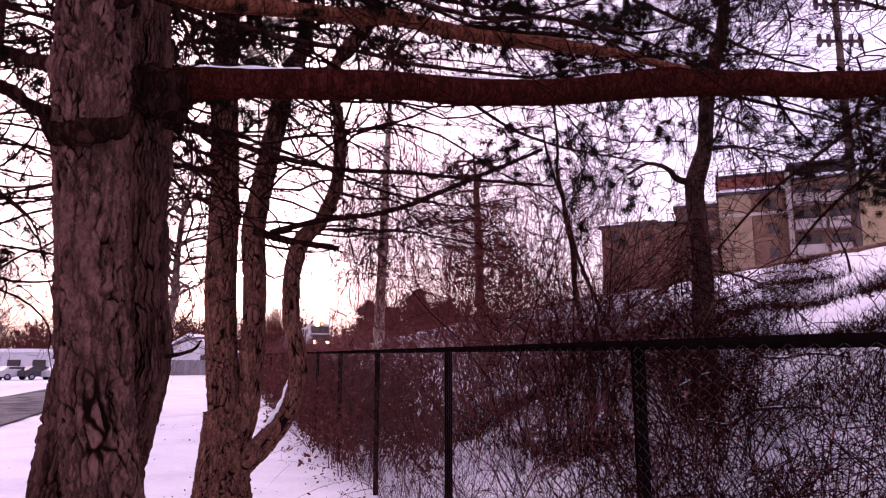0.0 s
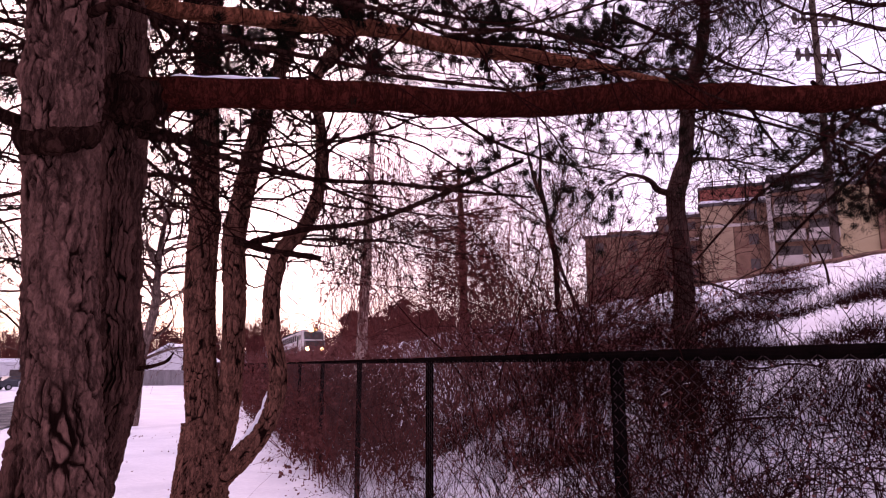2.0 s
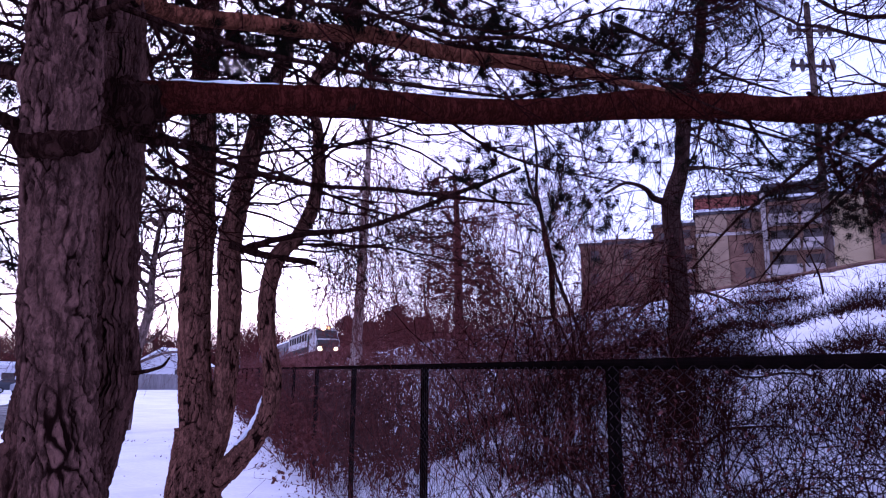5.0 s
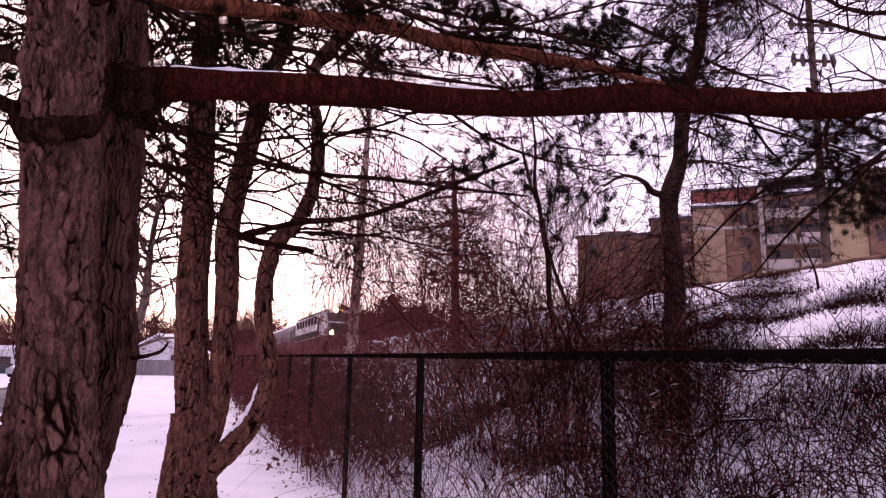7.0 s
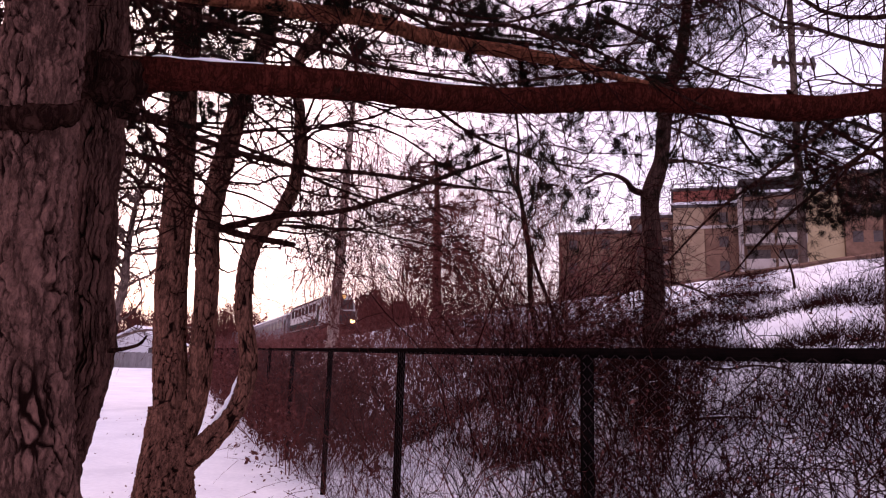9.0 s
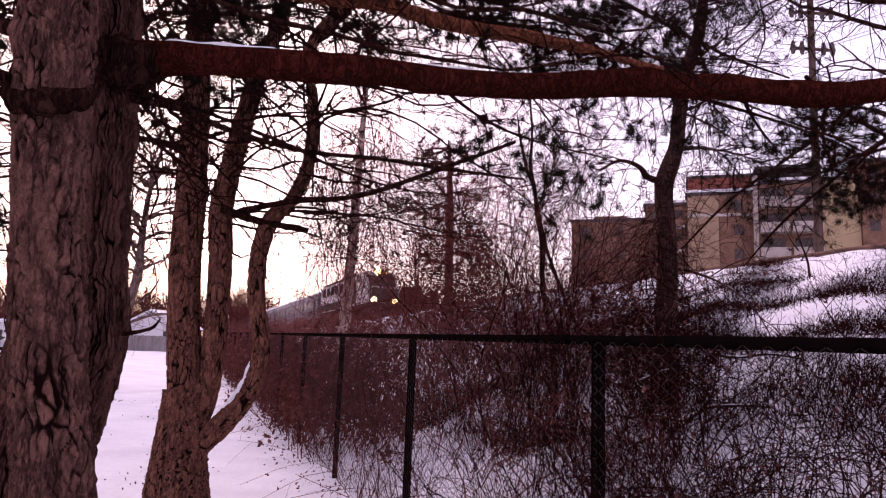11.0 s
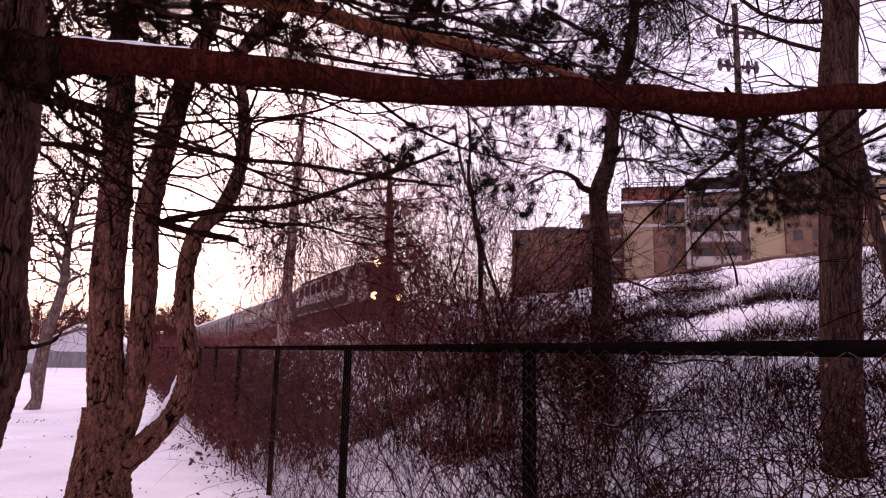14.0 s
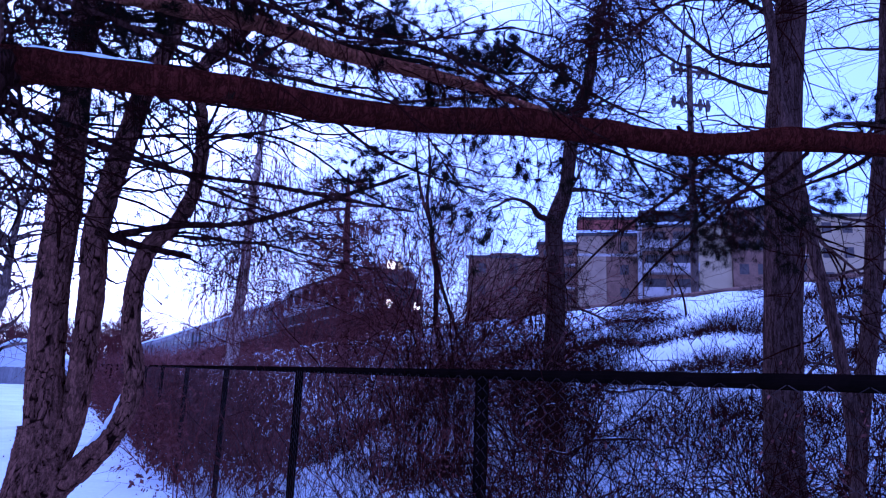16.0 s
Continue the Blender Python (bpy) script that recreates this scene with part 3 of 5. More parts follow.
def pine_twin():
    t = tagged(new("pine_tree"), "twin-trunked pine with plated grey-brown bark and long limbs", "tree")
    A1 = upward(to_ground([(-0.825, 1.750, 1.378, 0.0882), (-0.856, 1.750, 1.555, 0.0850), (-0.885, 1.750, 1.763, 0.0841), (-0.915, 1.750, 2.054, 0.0836), (-0.938, 1.750, 2.361, 0.0874), (-0.955, 1.750, 2.687, 0.0915)]), 8.0, (-0.2, 0.1))
    A2 = upward(to_ground([(-1.019, 2.140, 1.306, 0.1009), (-0.987, 2.140, 1.472, 0.1005), (-0.940, 2.140, 1.606, 0.0844), (-0.915, 2.140, 1.708, 0.0694), (-0.923, 2.140, 1.846, 0.0667), (-0.942, 2.140, 2.133, 0.0646), (-0.959, 2.140, 2.509, 0.0683), (-0.984, 2.140, 2.907, 0.0608)], 1.1), 7.5, (0.2, 0.5))
    A3 = to_ground([(-1.220, 2.200, 1.295, 0.0519), (-1.196, 2.200, 1.534, 0.0493), (-1.141, 2.150, 1.708, 0.0488), (-1.028, 2.100, 1.913, 0.0433)], 1.2)
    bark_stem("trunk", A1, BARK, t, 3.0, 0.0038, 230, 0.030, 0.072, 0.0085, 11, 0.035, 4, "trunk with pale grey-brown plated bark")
    bark_stem("trunk", A2, BARK_FURROW_SHADED, t, 3.1, 0.0042, 180, 0.030, 0.12, 0.0105, 23, 0.05, 5, "trunk with deeply furrowed bark")
    bark_stem("trunk", A3, BARK_FURROW_SHADED, t, 1.9, 0.006, 90, 0.04, 0.13, 0.010, 31, 0.05, 2)
    # branch collar whose near-black colour stands for the shade under the bark ledge
    stem_mesh("branch_stub", [(-1.046, 1.740, 2.320, 0.0164), (-0.963, 1.672, 2.275, 0.0287), (-0.886, 1.655, 2.276, 0.0312), (-0.835, 1.680, 2.293, 0.0260), (-0.812, 1.720, 2.350, 0.0074)], BARK_GREY, t, 60, 16, 0.4, 40, 0.8, 5, "broken branch collar round the trunk, shade under the bark ledge in its dark colour")
    stem_mesh("branch_whorl", [(-1.006, 2.100, 2.589, 0.0365), (-0.944, 2.060, 2.544, 0.0750), (-0.891, 2.060, 2.544, 0.0821), (-0.841, 2.090, 2.570, 0.0634), (-0.791, 2.100, 2.585, 0.0474)], BARK_GREY, t, 60, 20, 0.45, 26, 0.9, 6, "dark knotted whorl where the limb leaves the trunk")
    stem_mesh("branch_stub", [(-0.928, 1.750, 2.660, 0.0155), (-0.816, 1.660, 2.636, 0.0118), (-0.661, 1.500, 2.604, 0.0080)], BARK_GREY, t, 40, 12, 0.3, 20, 0.6, 1)
    stem_mesh("dead_branch", [(-0.868, 2.130, 1.722, 0.0075), (-0.817, 2.100, 1.725, 0.0062), (-0.771, 2.080, 1.734, 0.0052), (-0.734, 2.060, 1.747, 0.0046), (-0.715, 2.050, 1.769, 0.0022)], BARK_GREY, t, 40, 10, 0.12, 30, 0.7, 2, "short dead branch with an upturned tip")
    stem_mesh("limb", L1, BARK_LIMB, t, 170, 28, 0.06, 14, 0.8, 9, "long reddish horizontal limb")
    stem_mesh("limb", L2, BARK_ORANGE, t, 110, 20, 0.06, 14, 0.8, 5, "orange-brown upper limb")
    for rows in (L3, L4, L5, L6):
        stem_mesh("branch", rows, BARK_GREY, t, 60, 10, 0.08, 14, 0.6, 3)
    extra = []
    for k in range(40):
        z = rng.uniform(2.8, 5.4)
        a = rng.uniform(-1.7, -0.2) if k % 3 == 0 else rng.uniform(-0.4, 0.95)
        st = np.array([[-0.95, 1.95, z]])
        way = np.array([[math.sin(a), math.cos(a), rng.uniform(-0.15, 0.35)]])
        extra.append(grow(st, way, np.array([rng.uniform(1.4, 3.8)]), 12, 0.2, 0.0)[0])
    for k in range(24):
        a = rng.uniform(-0.62, -0.3)
        st = np.array([[-0.95, 2.1, rng.uniform(2.2, 3.9)]])
        extra.append(grow(st, np.array([[math.sin(a), math.cos(a), rng.uniform(-0.1, 0.3)]]), np.array([rng.uniform(1.2, 3.4)]), 12, 0.22, 0.0)[0])
    for k in range(12):
        a = rng.uniform(0.15, 0.8)
        st = np.array([[-0.95, 2.1, rng.uniform(2.9, 4.0)]])
        extra.append(grow(st, np.array([[math.sin(a), math.cos(a), rng.uniform(0.0, 0.22)]]), np.array([rng.uniform(2.0, 3.4)]), 12, 0.24, 0.0)[0])
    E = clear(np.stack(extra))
    E = E[E[..., 2].min(1) > 2.1]
    branch_parts(E, 0.010, 0.003, BARK_GREY, t)
    lines = np.concatenate([as_lines([L1, L2, L2, L3, L4, L5, L6]), E, E])
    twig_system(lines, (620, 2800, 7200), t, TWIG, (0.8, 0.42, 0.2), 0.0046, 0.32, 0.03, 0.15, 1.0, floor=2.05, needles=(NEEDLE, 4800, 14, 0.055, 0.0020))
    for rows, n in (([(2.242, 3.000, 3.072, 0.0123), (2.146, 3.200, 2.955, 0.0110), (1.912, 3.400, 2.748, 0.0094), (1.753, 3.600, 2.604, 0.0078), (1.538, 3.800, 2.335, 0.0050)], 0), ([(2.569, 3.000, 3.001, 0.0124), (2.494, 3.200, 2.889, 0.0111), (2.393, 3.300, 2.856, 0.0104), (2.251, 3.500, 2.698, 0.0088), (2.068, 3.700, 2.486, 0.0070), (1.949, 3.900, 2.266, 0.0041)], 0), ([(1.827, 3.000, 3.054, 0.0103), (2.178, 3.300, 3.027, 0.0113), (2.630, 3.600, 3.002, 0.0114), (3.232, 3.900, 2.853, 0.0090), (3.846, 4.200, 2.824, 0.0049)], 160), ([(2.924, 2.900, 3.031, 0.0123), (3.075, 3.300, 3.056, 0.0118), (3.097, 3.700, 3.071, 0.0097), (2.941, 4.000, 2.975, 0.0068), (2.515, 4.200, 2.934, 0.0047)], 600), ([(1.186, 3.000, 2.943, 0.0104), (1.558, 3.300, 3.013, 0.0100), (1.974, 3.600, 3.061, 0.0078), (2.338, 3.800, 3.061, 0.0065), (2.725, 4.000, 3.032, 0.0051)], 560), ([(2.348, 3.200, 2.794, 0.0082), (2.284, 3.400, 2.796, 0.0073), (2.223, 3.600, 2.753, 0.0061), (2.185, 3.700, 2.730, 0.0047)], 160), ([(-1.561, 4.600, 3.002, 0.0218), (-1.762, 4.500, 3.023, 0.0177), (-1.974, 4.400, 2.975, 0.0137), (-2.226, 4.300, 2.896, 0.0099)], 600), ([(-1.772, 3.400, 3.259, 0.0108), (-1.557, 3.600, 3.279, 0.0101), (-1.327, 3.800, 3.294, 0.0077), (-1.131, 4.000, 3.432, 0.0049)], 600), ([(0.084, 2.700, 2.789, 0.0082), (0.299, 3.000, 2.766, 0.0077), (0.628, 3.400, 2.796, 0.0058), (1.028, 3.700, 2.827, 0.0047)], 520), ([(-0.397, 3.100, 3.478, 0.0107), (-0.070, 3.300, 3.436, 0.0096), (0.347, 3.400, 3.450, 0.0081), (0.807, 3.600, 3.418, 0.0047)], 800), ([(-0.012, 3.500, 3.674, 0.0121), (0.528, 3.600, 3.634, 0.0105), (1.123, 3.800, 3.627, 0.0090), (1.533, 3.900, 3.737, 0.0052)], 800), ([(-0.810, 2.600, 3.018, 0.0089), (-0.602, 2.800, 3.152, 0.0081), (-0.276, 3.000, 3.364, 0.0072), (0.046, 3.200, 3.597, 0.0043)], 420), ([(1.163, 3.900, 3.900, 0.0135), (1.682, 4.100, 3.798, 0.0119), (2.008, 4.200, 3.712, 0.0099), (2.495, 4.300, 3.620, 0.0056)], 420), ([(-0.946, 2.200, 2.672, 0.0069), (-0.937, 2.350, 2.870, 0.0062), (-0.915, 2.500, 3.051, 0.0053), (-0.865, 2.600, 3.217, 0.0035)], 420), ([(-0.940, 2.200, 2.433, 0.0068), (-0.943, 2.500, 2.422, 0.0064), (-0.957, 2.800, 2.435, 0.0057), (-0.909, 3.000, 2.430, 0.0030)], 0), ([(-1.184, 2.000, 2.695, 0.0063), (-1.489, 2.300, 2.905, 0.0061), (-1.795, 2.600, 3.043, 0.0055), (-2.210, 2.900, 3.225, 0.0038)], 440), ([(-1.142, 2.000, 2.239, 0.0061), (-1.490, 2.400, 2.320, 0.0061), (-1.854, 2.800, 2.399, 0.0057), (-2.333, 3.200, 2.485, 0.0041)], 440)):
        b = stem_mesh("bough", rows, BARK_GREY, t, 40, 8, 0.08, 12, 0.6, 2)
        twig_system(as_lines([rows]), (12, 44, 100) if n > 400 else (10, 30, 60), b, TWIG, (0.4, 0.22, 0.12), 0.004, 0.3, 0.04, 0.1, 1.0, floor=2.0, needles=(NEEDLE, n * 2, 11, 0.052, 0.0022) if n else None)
    for rows in (
        [(0.125, 3.10, 3.266, 0.012), (0.50, 3.50, 3.48, 0.010), (1.00, 3.90, 3.63, 0.007), (1.40, 4.20, 3.70, 0.004)],
        [(-0.215, 2.90, 3.247, 0.012), (0.10, 3.40, 3.45, 0.010), (0.50, 3.90, 3.72, 0.007), (1.00, 4.30, 3.90, 0.004)],
        [(0.625, 3.30, 3.305, 0.010), (0.90, 3.70, 3.45, 0.008), (1.25, 4.10, 3.60, 0.004)],
        [(-0.439, 2.70, 3.153, 0.012), (-0.20, 3.20, 3.40, 0.010), (0.10, 3.80, 3.65, 0.007), (0.50, 4.30, 3.80, 0.004)],
        [(1.500, 2.96, 2.960, 0.011), (1.75, 3.40, 3.03, 0.009), (2.05, 3.80, 3.03, 0.007), (2.35, 4.10, 2.98, 0.004)],
        [(1.970, 3.00, 2.976, 0.011), (2.15, 3.40, 3.0, 0.009), (2.42, 3.80, 2.95, 0.007), (2.66, 4.05, 2.88, 0.004)],
        [(2.432, 2.95, 3.036, 0.011), (2.52, 3.40, 2.95, 0.009), (2.62, 3.90, 2.85, 0.006), (2.78, 4.20, 2.80, 0.004)],
    ):
        b = stem_mesh("bough", rows, BARK_GREY, t, 40, 8, 0.08, 12, 0.6, 2)
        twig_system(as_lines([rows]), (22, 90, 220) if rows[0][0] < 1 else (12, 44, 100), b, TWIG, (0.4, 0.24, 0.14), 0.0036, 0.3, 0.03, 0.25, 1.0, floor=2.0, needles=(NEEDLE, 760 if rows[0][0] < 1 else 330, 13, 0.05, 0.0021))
    C = curve_points(L1, 120)
    for i0, i1, h in ((4, 14, 0.009), (24, 33, 0.006), (38, 44, 0.006)):
        snow_strip(C[i0:i1], 0.55, h, t, "thin crust of snow on the limb")
    return t


def pine_triple():
    t = tagged(new("pine_tree"), "pine forked into three stems, one bowed outward", "tree")
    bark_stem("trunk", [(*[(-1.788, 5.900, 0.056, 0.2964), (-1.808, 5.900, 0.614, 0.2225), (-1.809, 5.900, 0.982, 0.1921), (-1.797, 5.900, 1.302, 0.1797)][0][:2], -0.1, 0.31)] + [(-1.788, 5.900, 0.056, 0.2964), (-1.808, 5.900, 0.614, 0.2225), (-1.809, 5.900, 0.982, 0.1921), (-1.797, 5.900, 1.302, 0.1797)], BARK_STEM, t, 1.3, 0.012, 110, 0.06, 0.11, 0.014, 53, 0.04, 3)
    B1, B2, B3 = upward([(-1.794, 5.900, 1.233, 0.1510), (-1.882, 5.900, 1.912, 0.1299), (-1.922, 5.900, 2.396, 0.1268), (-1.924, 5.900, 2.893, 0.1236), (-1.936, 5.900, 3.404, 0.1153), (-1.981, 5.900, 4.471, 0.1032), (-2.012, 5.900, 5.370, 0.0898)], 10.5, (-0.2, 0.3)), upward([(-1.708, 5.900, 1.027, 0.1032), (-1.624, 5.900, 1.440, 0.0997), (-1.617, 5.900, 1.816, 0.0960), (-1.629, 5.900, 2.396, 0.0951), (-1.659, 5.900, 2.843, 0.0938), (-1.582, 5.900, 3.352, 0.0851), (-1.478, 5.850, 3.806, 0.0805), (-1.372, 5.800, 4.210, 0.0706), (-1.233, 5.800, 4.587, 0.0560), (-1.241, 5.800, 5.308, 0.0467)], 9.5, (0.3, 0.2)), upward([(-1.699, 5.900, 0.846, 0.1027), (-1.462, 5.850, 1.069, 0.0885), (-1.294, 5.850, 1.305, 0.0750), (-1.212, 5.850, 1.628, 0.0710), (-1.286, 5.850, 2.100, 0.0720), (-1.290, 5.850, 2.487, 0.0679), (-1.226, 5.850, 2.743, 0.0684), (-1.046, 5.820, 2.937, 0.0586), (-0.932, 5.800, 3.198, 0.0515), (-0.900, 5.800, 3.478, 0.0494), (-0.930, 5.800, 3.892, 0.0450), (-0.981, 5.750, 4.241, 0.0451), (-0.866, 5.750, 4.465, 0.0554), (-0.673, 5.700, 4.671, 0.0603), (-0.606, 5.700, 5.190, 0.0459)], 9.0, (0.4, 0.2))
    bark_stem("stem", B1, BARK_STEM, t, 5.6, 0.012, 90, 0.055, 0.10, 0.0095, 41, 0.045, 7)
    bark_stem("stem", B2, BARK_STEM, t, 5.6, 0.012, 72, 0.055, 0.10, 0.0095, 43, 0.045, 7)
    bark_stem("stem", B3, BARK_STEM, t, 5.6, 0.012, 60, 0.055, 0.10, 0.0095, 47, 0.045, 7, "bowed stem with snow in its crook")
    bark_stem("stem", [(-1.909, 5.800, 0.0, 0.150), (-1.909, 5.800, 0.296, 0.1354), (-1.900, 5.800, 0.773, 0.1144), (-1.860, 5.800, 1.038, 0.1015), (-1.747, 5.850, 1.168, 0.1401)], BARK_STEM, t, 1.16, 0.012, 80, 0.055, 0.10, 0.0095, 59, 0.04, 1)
    stem_mesh("dead_branch", [(-1.622, 5.800, 2.833, 0.0388), (-1.376, 5.800, 2.754, 0.0315), (-1.084, 5.800, 2.705, 0.0266), (-0.890, 5.800, 2.675, 0.0242)], BARK_GREY, t, 30, 8, 0.08, 12, 0.6, 1, "broken dead branch stub")
    stem_mesh("branch", [(-1.488, 5.850, 2.823, 0.0294), (-1.053, 5.600, 2.871, 0.0235), (-0.464, 5.300, 2.881, 0.0201), (0.237, 5.000, 3.078, 0.0170), (0.707, 4.700, 3.203, 0.0120)], BARK_GREY, t, 50, 8, 0.08, 12, 0.6, 2)
    extra = []
    for k in range(90):
        z = rng.uniform(2.6, 5.8)
        a = rng.uniform(0, 6.28)
        src = (B1, B2, B3)[k % 3]
        c = np.array(src)
        p = [np.interp(z, c[:, 2], c[:, i]) for i in range(2)]
        extra.append(grow(np.array([[p[0], p[1], z]]), np.array([[math.sin(a), math.cos(a), rng.uniform(-0.05, 0.4)]]), np.array([rng.uniform(1.0, 2.6)]), 12, 0.24, 0.0)[0])
    E = np.stack(extra)
    E = E[E[..., 2].min(1) > 2.5]
    branch_parts(E, 0.013, 0.004, BARK_GREY, t)
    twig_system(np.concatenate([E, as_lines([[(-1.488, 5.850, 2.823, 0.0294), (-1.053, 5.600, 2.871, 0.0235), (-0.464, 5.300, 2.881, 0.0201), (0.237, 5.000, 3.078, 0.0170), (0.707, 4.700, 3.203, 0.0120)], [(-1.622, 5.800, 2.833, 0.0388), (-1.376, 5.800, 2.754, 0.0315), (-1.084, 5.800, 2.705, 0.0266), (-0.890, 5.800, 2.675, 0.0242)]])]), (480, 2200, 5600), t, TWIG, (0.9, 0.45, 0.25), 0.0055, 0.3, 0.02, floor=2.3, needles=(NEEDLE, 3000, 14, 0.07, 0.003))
    snow_strip(curve_points([(-1.699, 5.900, 0.846, 0.1027), (-1.462, 5.850, 1.069, 0.0885), (-1.294, 5.850, 1.305, 0.0750), (-1.212, 5.850, 1.628, 0.0710), (-1.286, 5.850, 2.100, 0.0720), (-1.290, 5.850, 2.487, 0.0679), (-1.226, 5.850, 2.743, 0.0684), (-1.046, 5.820, 2.937, 0.0586), (-0.932, 5.800, 3.198, 0.0515), (-0.900, 5.800, 3.478, 0.0494), (-0.930, 5.800, 3.892, 0.0450), (-0.981, 5.750, 4.241, 0.0451), (-0.866, 5.750, 4.465, 0.0554), (-0.673, 5.700, 4.671, 0.0603), (-0.606, 5.700, 5.190, 0.0459)], 120)[8:24], 0.6, 0.03, t, "snow lying in the bow of the stem")


def pine_by_road():
    t = tagged(new("pine_tree"), "dense dark pine by the path with low boughs", "tree")
    x, y = -5.4, 7.4
    rows = [(x, y, -0.2, 0.24), (x + 0.1, y, 2.0, 0.2), (x + 0.1, y + 0.1, 5.0, 0.15), (x, y + 0.2, 9.5, 0.05)]
    bark_stem("trunk", rows, BARK_STEM, t, 4.0, 0.02, 48, 0.06, 0.12, 0.012, 61, 0.05, 4)
    n = 84
    z = rng.uniform(2.4, 6.5, n)
    a = rng.uniform(0, 2 * np.pi, n)
    E = grow(np.stack([np.full(n, x + 0.08), np.full(n, y), z], -1), np.stack([np.sin(a), np.cos(a), rng.uniform(-0.1, 0.35, n)], -1), rng.uniform(1.6, 3.4, n), 12, 0.18, 0.0)
    branch_parts(E, 0.018, 0.004, BARK_GREY, t)
    twig_system(E, (420, 1600, 3400), t, TWIG, (0.9, 0.45, 0.22), 0.006, 0.3, 0.02, floor=2.3, needles=(NEEDLE, 2600, 14, 0.08, 0.004))


pine_twin()
pine_triple()
pine_by_road()


# ---- trees behind the fence ----
def bare_tree(rows, mat, label, top, lean, branches, lens, counts, r, lo=2.5, droop=0.02, tmat=TWIG, needles=None, up=(-0.1, 0.6), K=80, sides=24, extra_rows=()):
    t = tagged(new("bare_tree"), label, "tree")
    thin = min(0.03, rows[-1][3] * 0.4)
    full = upward(to_ground(rows, 1.1), top, lean, thin) if rows[0][2] > float(land(rows[0][0], rows[0][1])) else upward(rows, top, lean, thin)
    stem_mesh("trunk", full, mat, t, K, sides, 0.07, 7, 0.35, 4)
    for e in extra_rows:
        stem_mesh("branch", e, mat, t, 40, 8, 0.08, 10, 0.6, 2)
    c = np.array(full)
    n = branches
    z = rng.uniform(lo, top * 0.97, n)
    st = np.stack([np.interp(z, c[:, 2], c[:, 0]), np.interp(z, c[:, 2], c[:, 1]), z], -1)
    a = rng.uniform(0, 2 * np.pi, n)
    E = grow(st, np.stack([np.sin(a), np.cos(a), rng.uniform(*up, n)], -1), rng.uniform(0.5, 1.1, n) * lens[0] * np.clip(1.25 - z / top, 0.25, 1), 12, 0.2, droop * 0.5)
    branch_parts(E, r, r * 0.25, mat, t)
    L = E if not extra_rows else np.concatenate([E, as_lines(extra_rows)])
    twig_system(L, counts, t, tmat, lens[1:], r * 0.45, 0.3, droop, needles=needles)
    return t


bare_tree([(3.827, 10.200, 1.412, 0.1893), (3.864, 10.200, 2.398, 0.1673), (3.880, 10.200, 3.329, 0.1443), (3.870, 10.200, 3.850, 0.1327), (3.838, 10.200, 4.184, 0.1334), (3.843, 10.200, 4.396, 0.1338), (3.955, 10.200, 4.682, 0.1214), (4.035, 10.200, 4.989, 0.1133), (4.097, 10.200, 5.555, 0.1143), (4.177, 10.200, 6.113, 0.1153), (4.414, 10.200, 6.872, 0.0942), (4.570, 10.200, 7.847, 0.0728)], BARK_ASH, "crooked dark tree with hanging twigs behind the fence", 9.5, (0.5, 0.2), 30, (2.6, 1.2, 0.6, 0.35), (360, 1200, 2600), 0.024, 3.0, 0.16, needles=(NEEDLE, 900, 16, 0.10, 0.006), extra_rows=([(3.870, 10.200, 4.423, 0.0691), (3.597, 10.200, 4.485, 0.0519), (3.391, 10.000, 4.588, 0.0382), (3.084, 9.900, 4.647, 0.0253), (2.712, 9.800, 4.445, 0.0166)],))
bare_tree([(4.594, 6.000, 0.856, 0.2009), (4.596, 6.000, 1.160, 0.1841), (4.660, 6.000, 2.332, 0.1828), (4.735, 6.000, 3.478, 0.1779), (4.794, 6.000, 4.393, 0.1770), (4.944, 6.000, 5.639, 0.1654), (5.067, 6.000, 6.621, 0.1514)], BARK_ASH, "straight grey-barked tree on the snowy bank", 13, (0.6, 0.5), 34, (3.2, 1.2, 0.6, 0.35), (360, 1200, 2600), 0.026, 3.0, 0.03)
bare_tree([(3.590, 4.600, 5.205, 0.0379), (3.663, 4.600, 4.496, 0.0394), (3.680, 4.500, 3.728, 0.0399), (3.817, 4.500, 2.879, 0.0410), (3.905, 4.400, 2.028, 0.0452), (3.959, 4.400, 1.473, 0.0483), (3.944, 4.400, 0.903, 0.0511)][::-1], BARK_ASH, "slim leaning sapling by the fence", 7.5, (-0.3, 0.1), 10, (1.6, 0.7, 0.4, 0.2), (60, 150, 260), 0.014, 2.0, 0.05)
bare_tree([(6.317, 6.000, 6.554, 0.0843), (6.071, 6.000, 4.866, 0.0864), (5.836, 6.000, 3.575, 0.0889), (5.640, 6.000, 2.386, 0.0855), (5.440, 6.000, 1.496, 0.0883), (5.296, 6.000, 0.609, 0.0964)][::-1], BARK_ASH, "slim upright sapling by the fence", 9.5, (0.3, 0.1), 14, (2.0, 0.8, 0.4, 0.2), (80, 200, 300), 0.018, 2.0, 0.05)
bare_tree([(-1.944, 20.000, -2.250, 0.1725), (-1.887, 20.000, 2.094, 0.1627), (-1.791, 20.000, 4.391, 0.1409), (-1.724, 20.000, 6.778, 0.1183), (-1.650, 20.000, 8.899, 0.0774)][1:], BARK_PALE, "pale straight trunk with long drooping twigs", 11.5, (0.1, 0.2), 26, (2.6, 2.2, 1.2, 0.6), (160, 380, 520), 0.03, 4.0, 0.35, TWIG_RED)


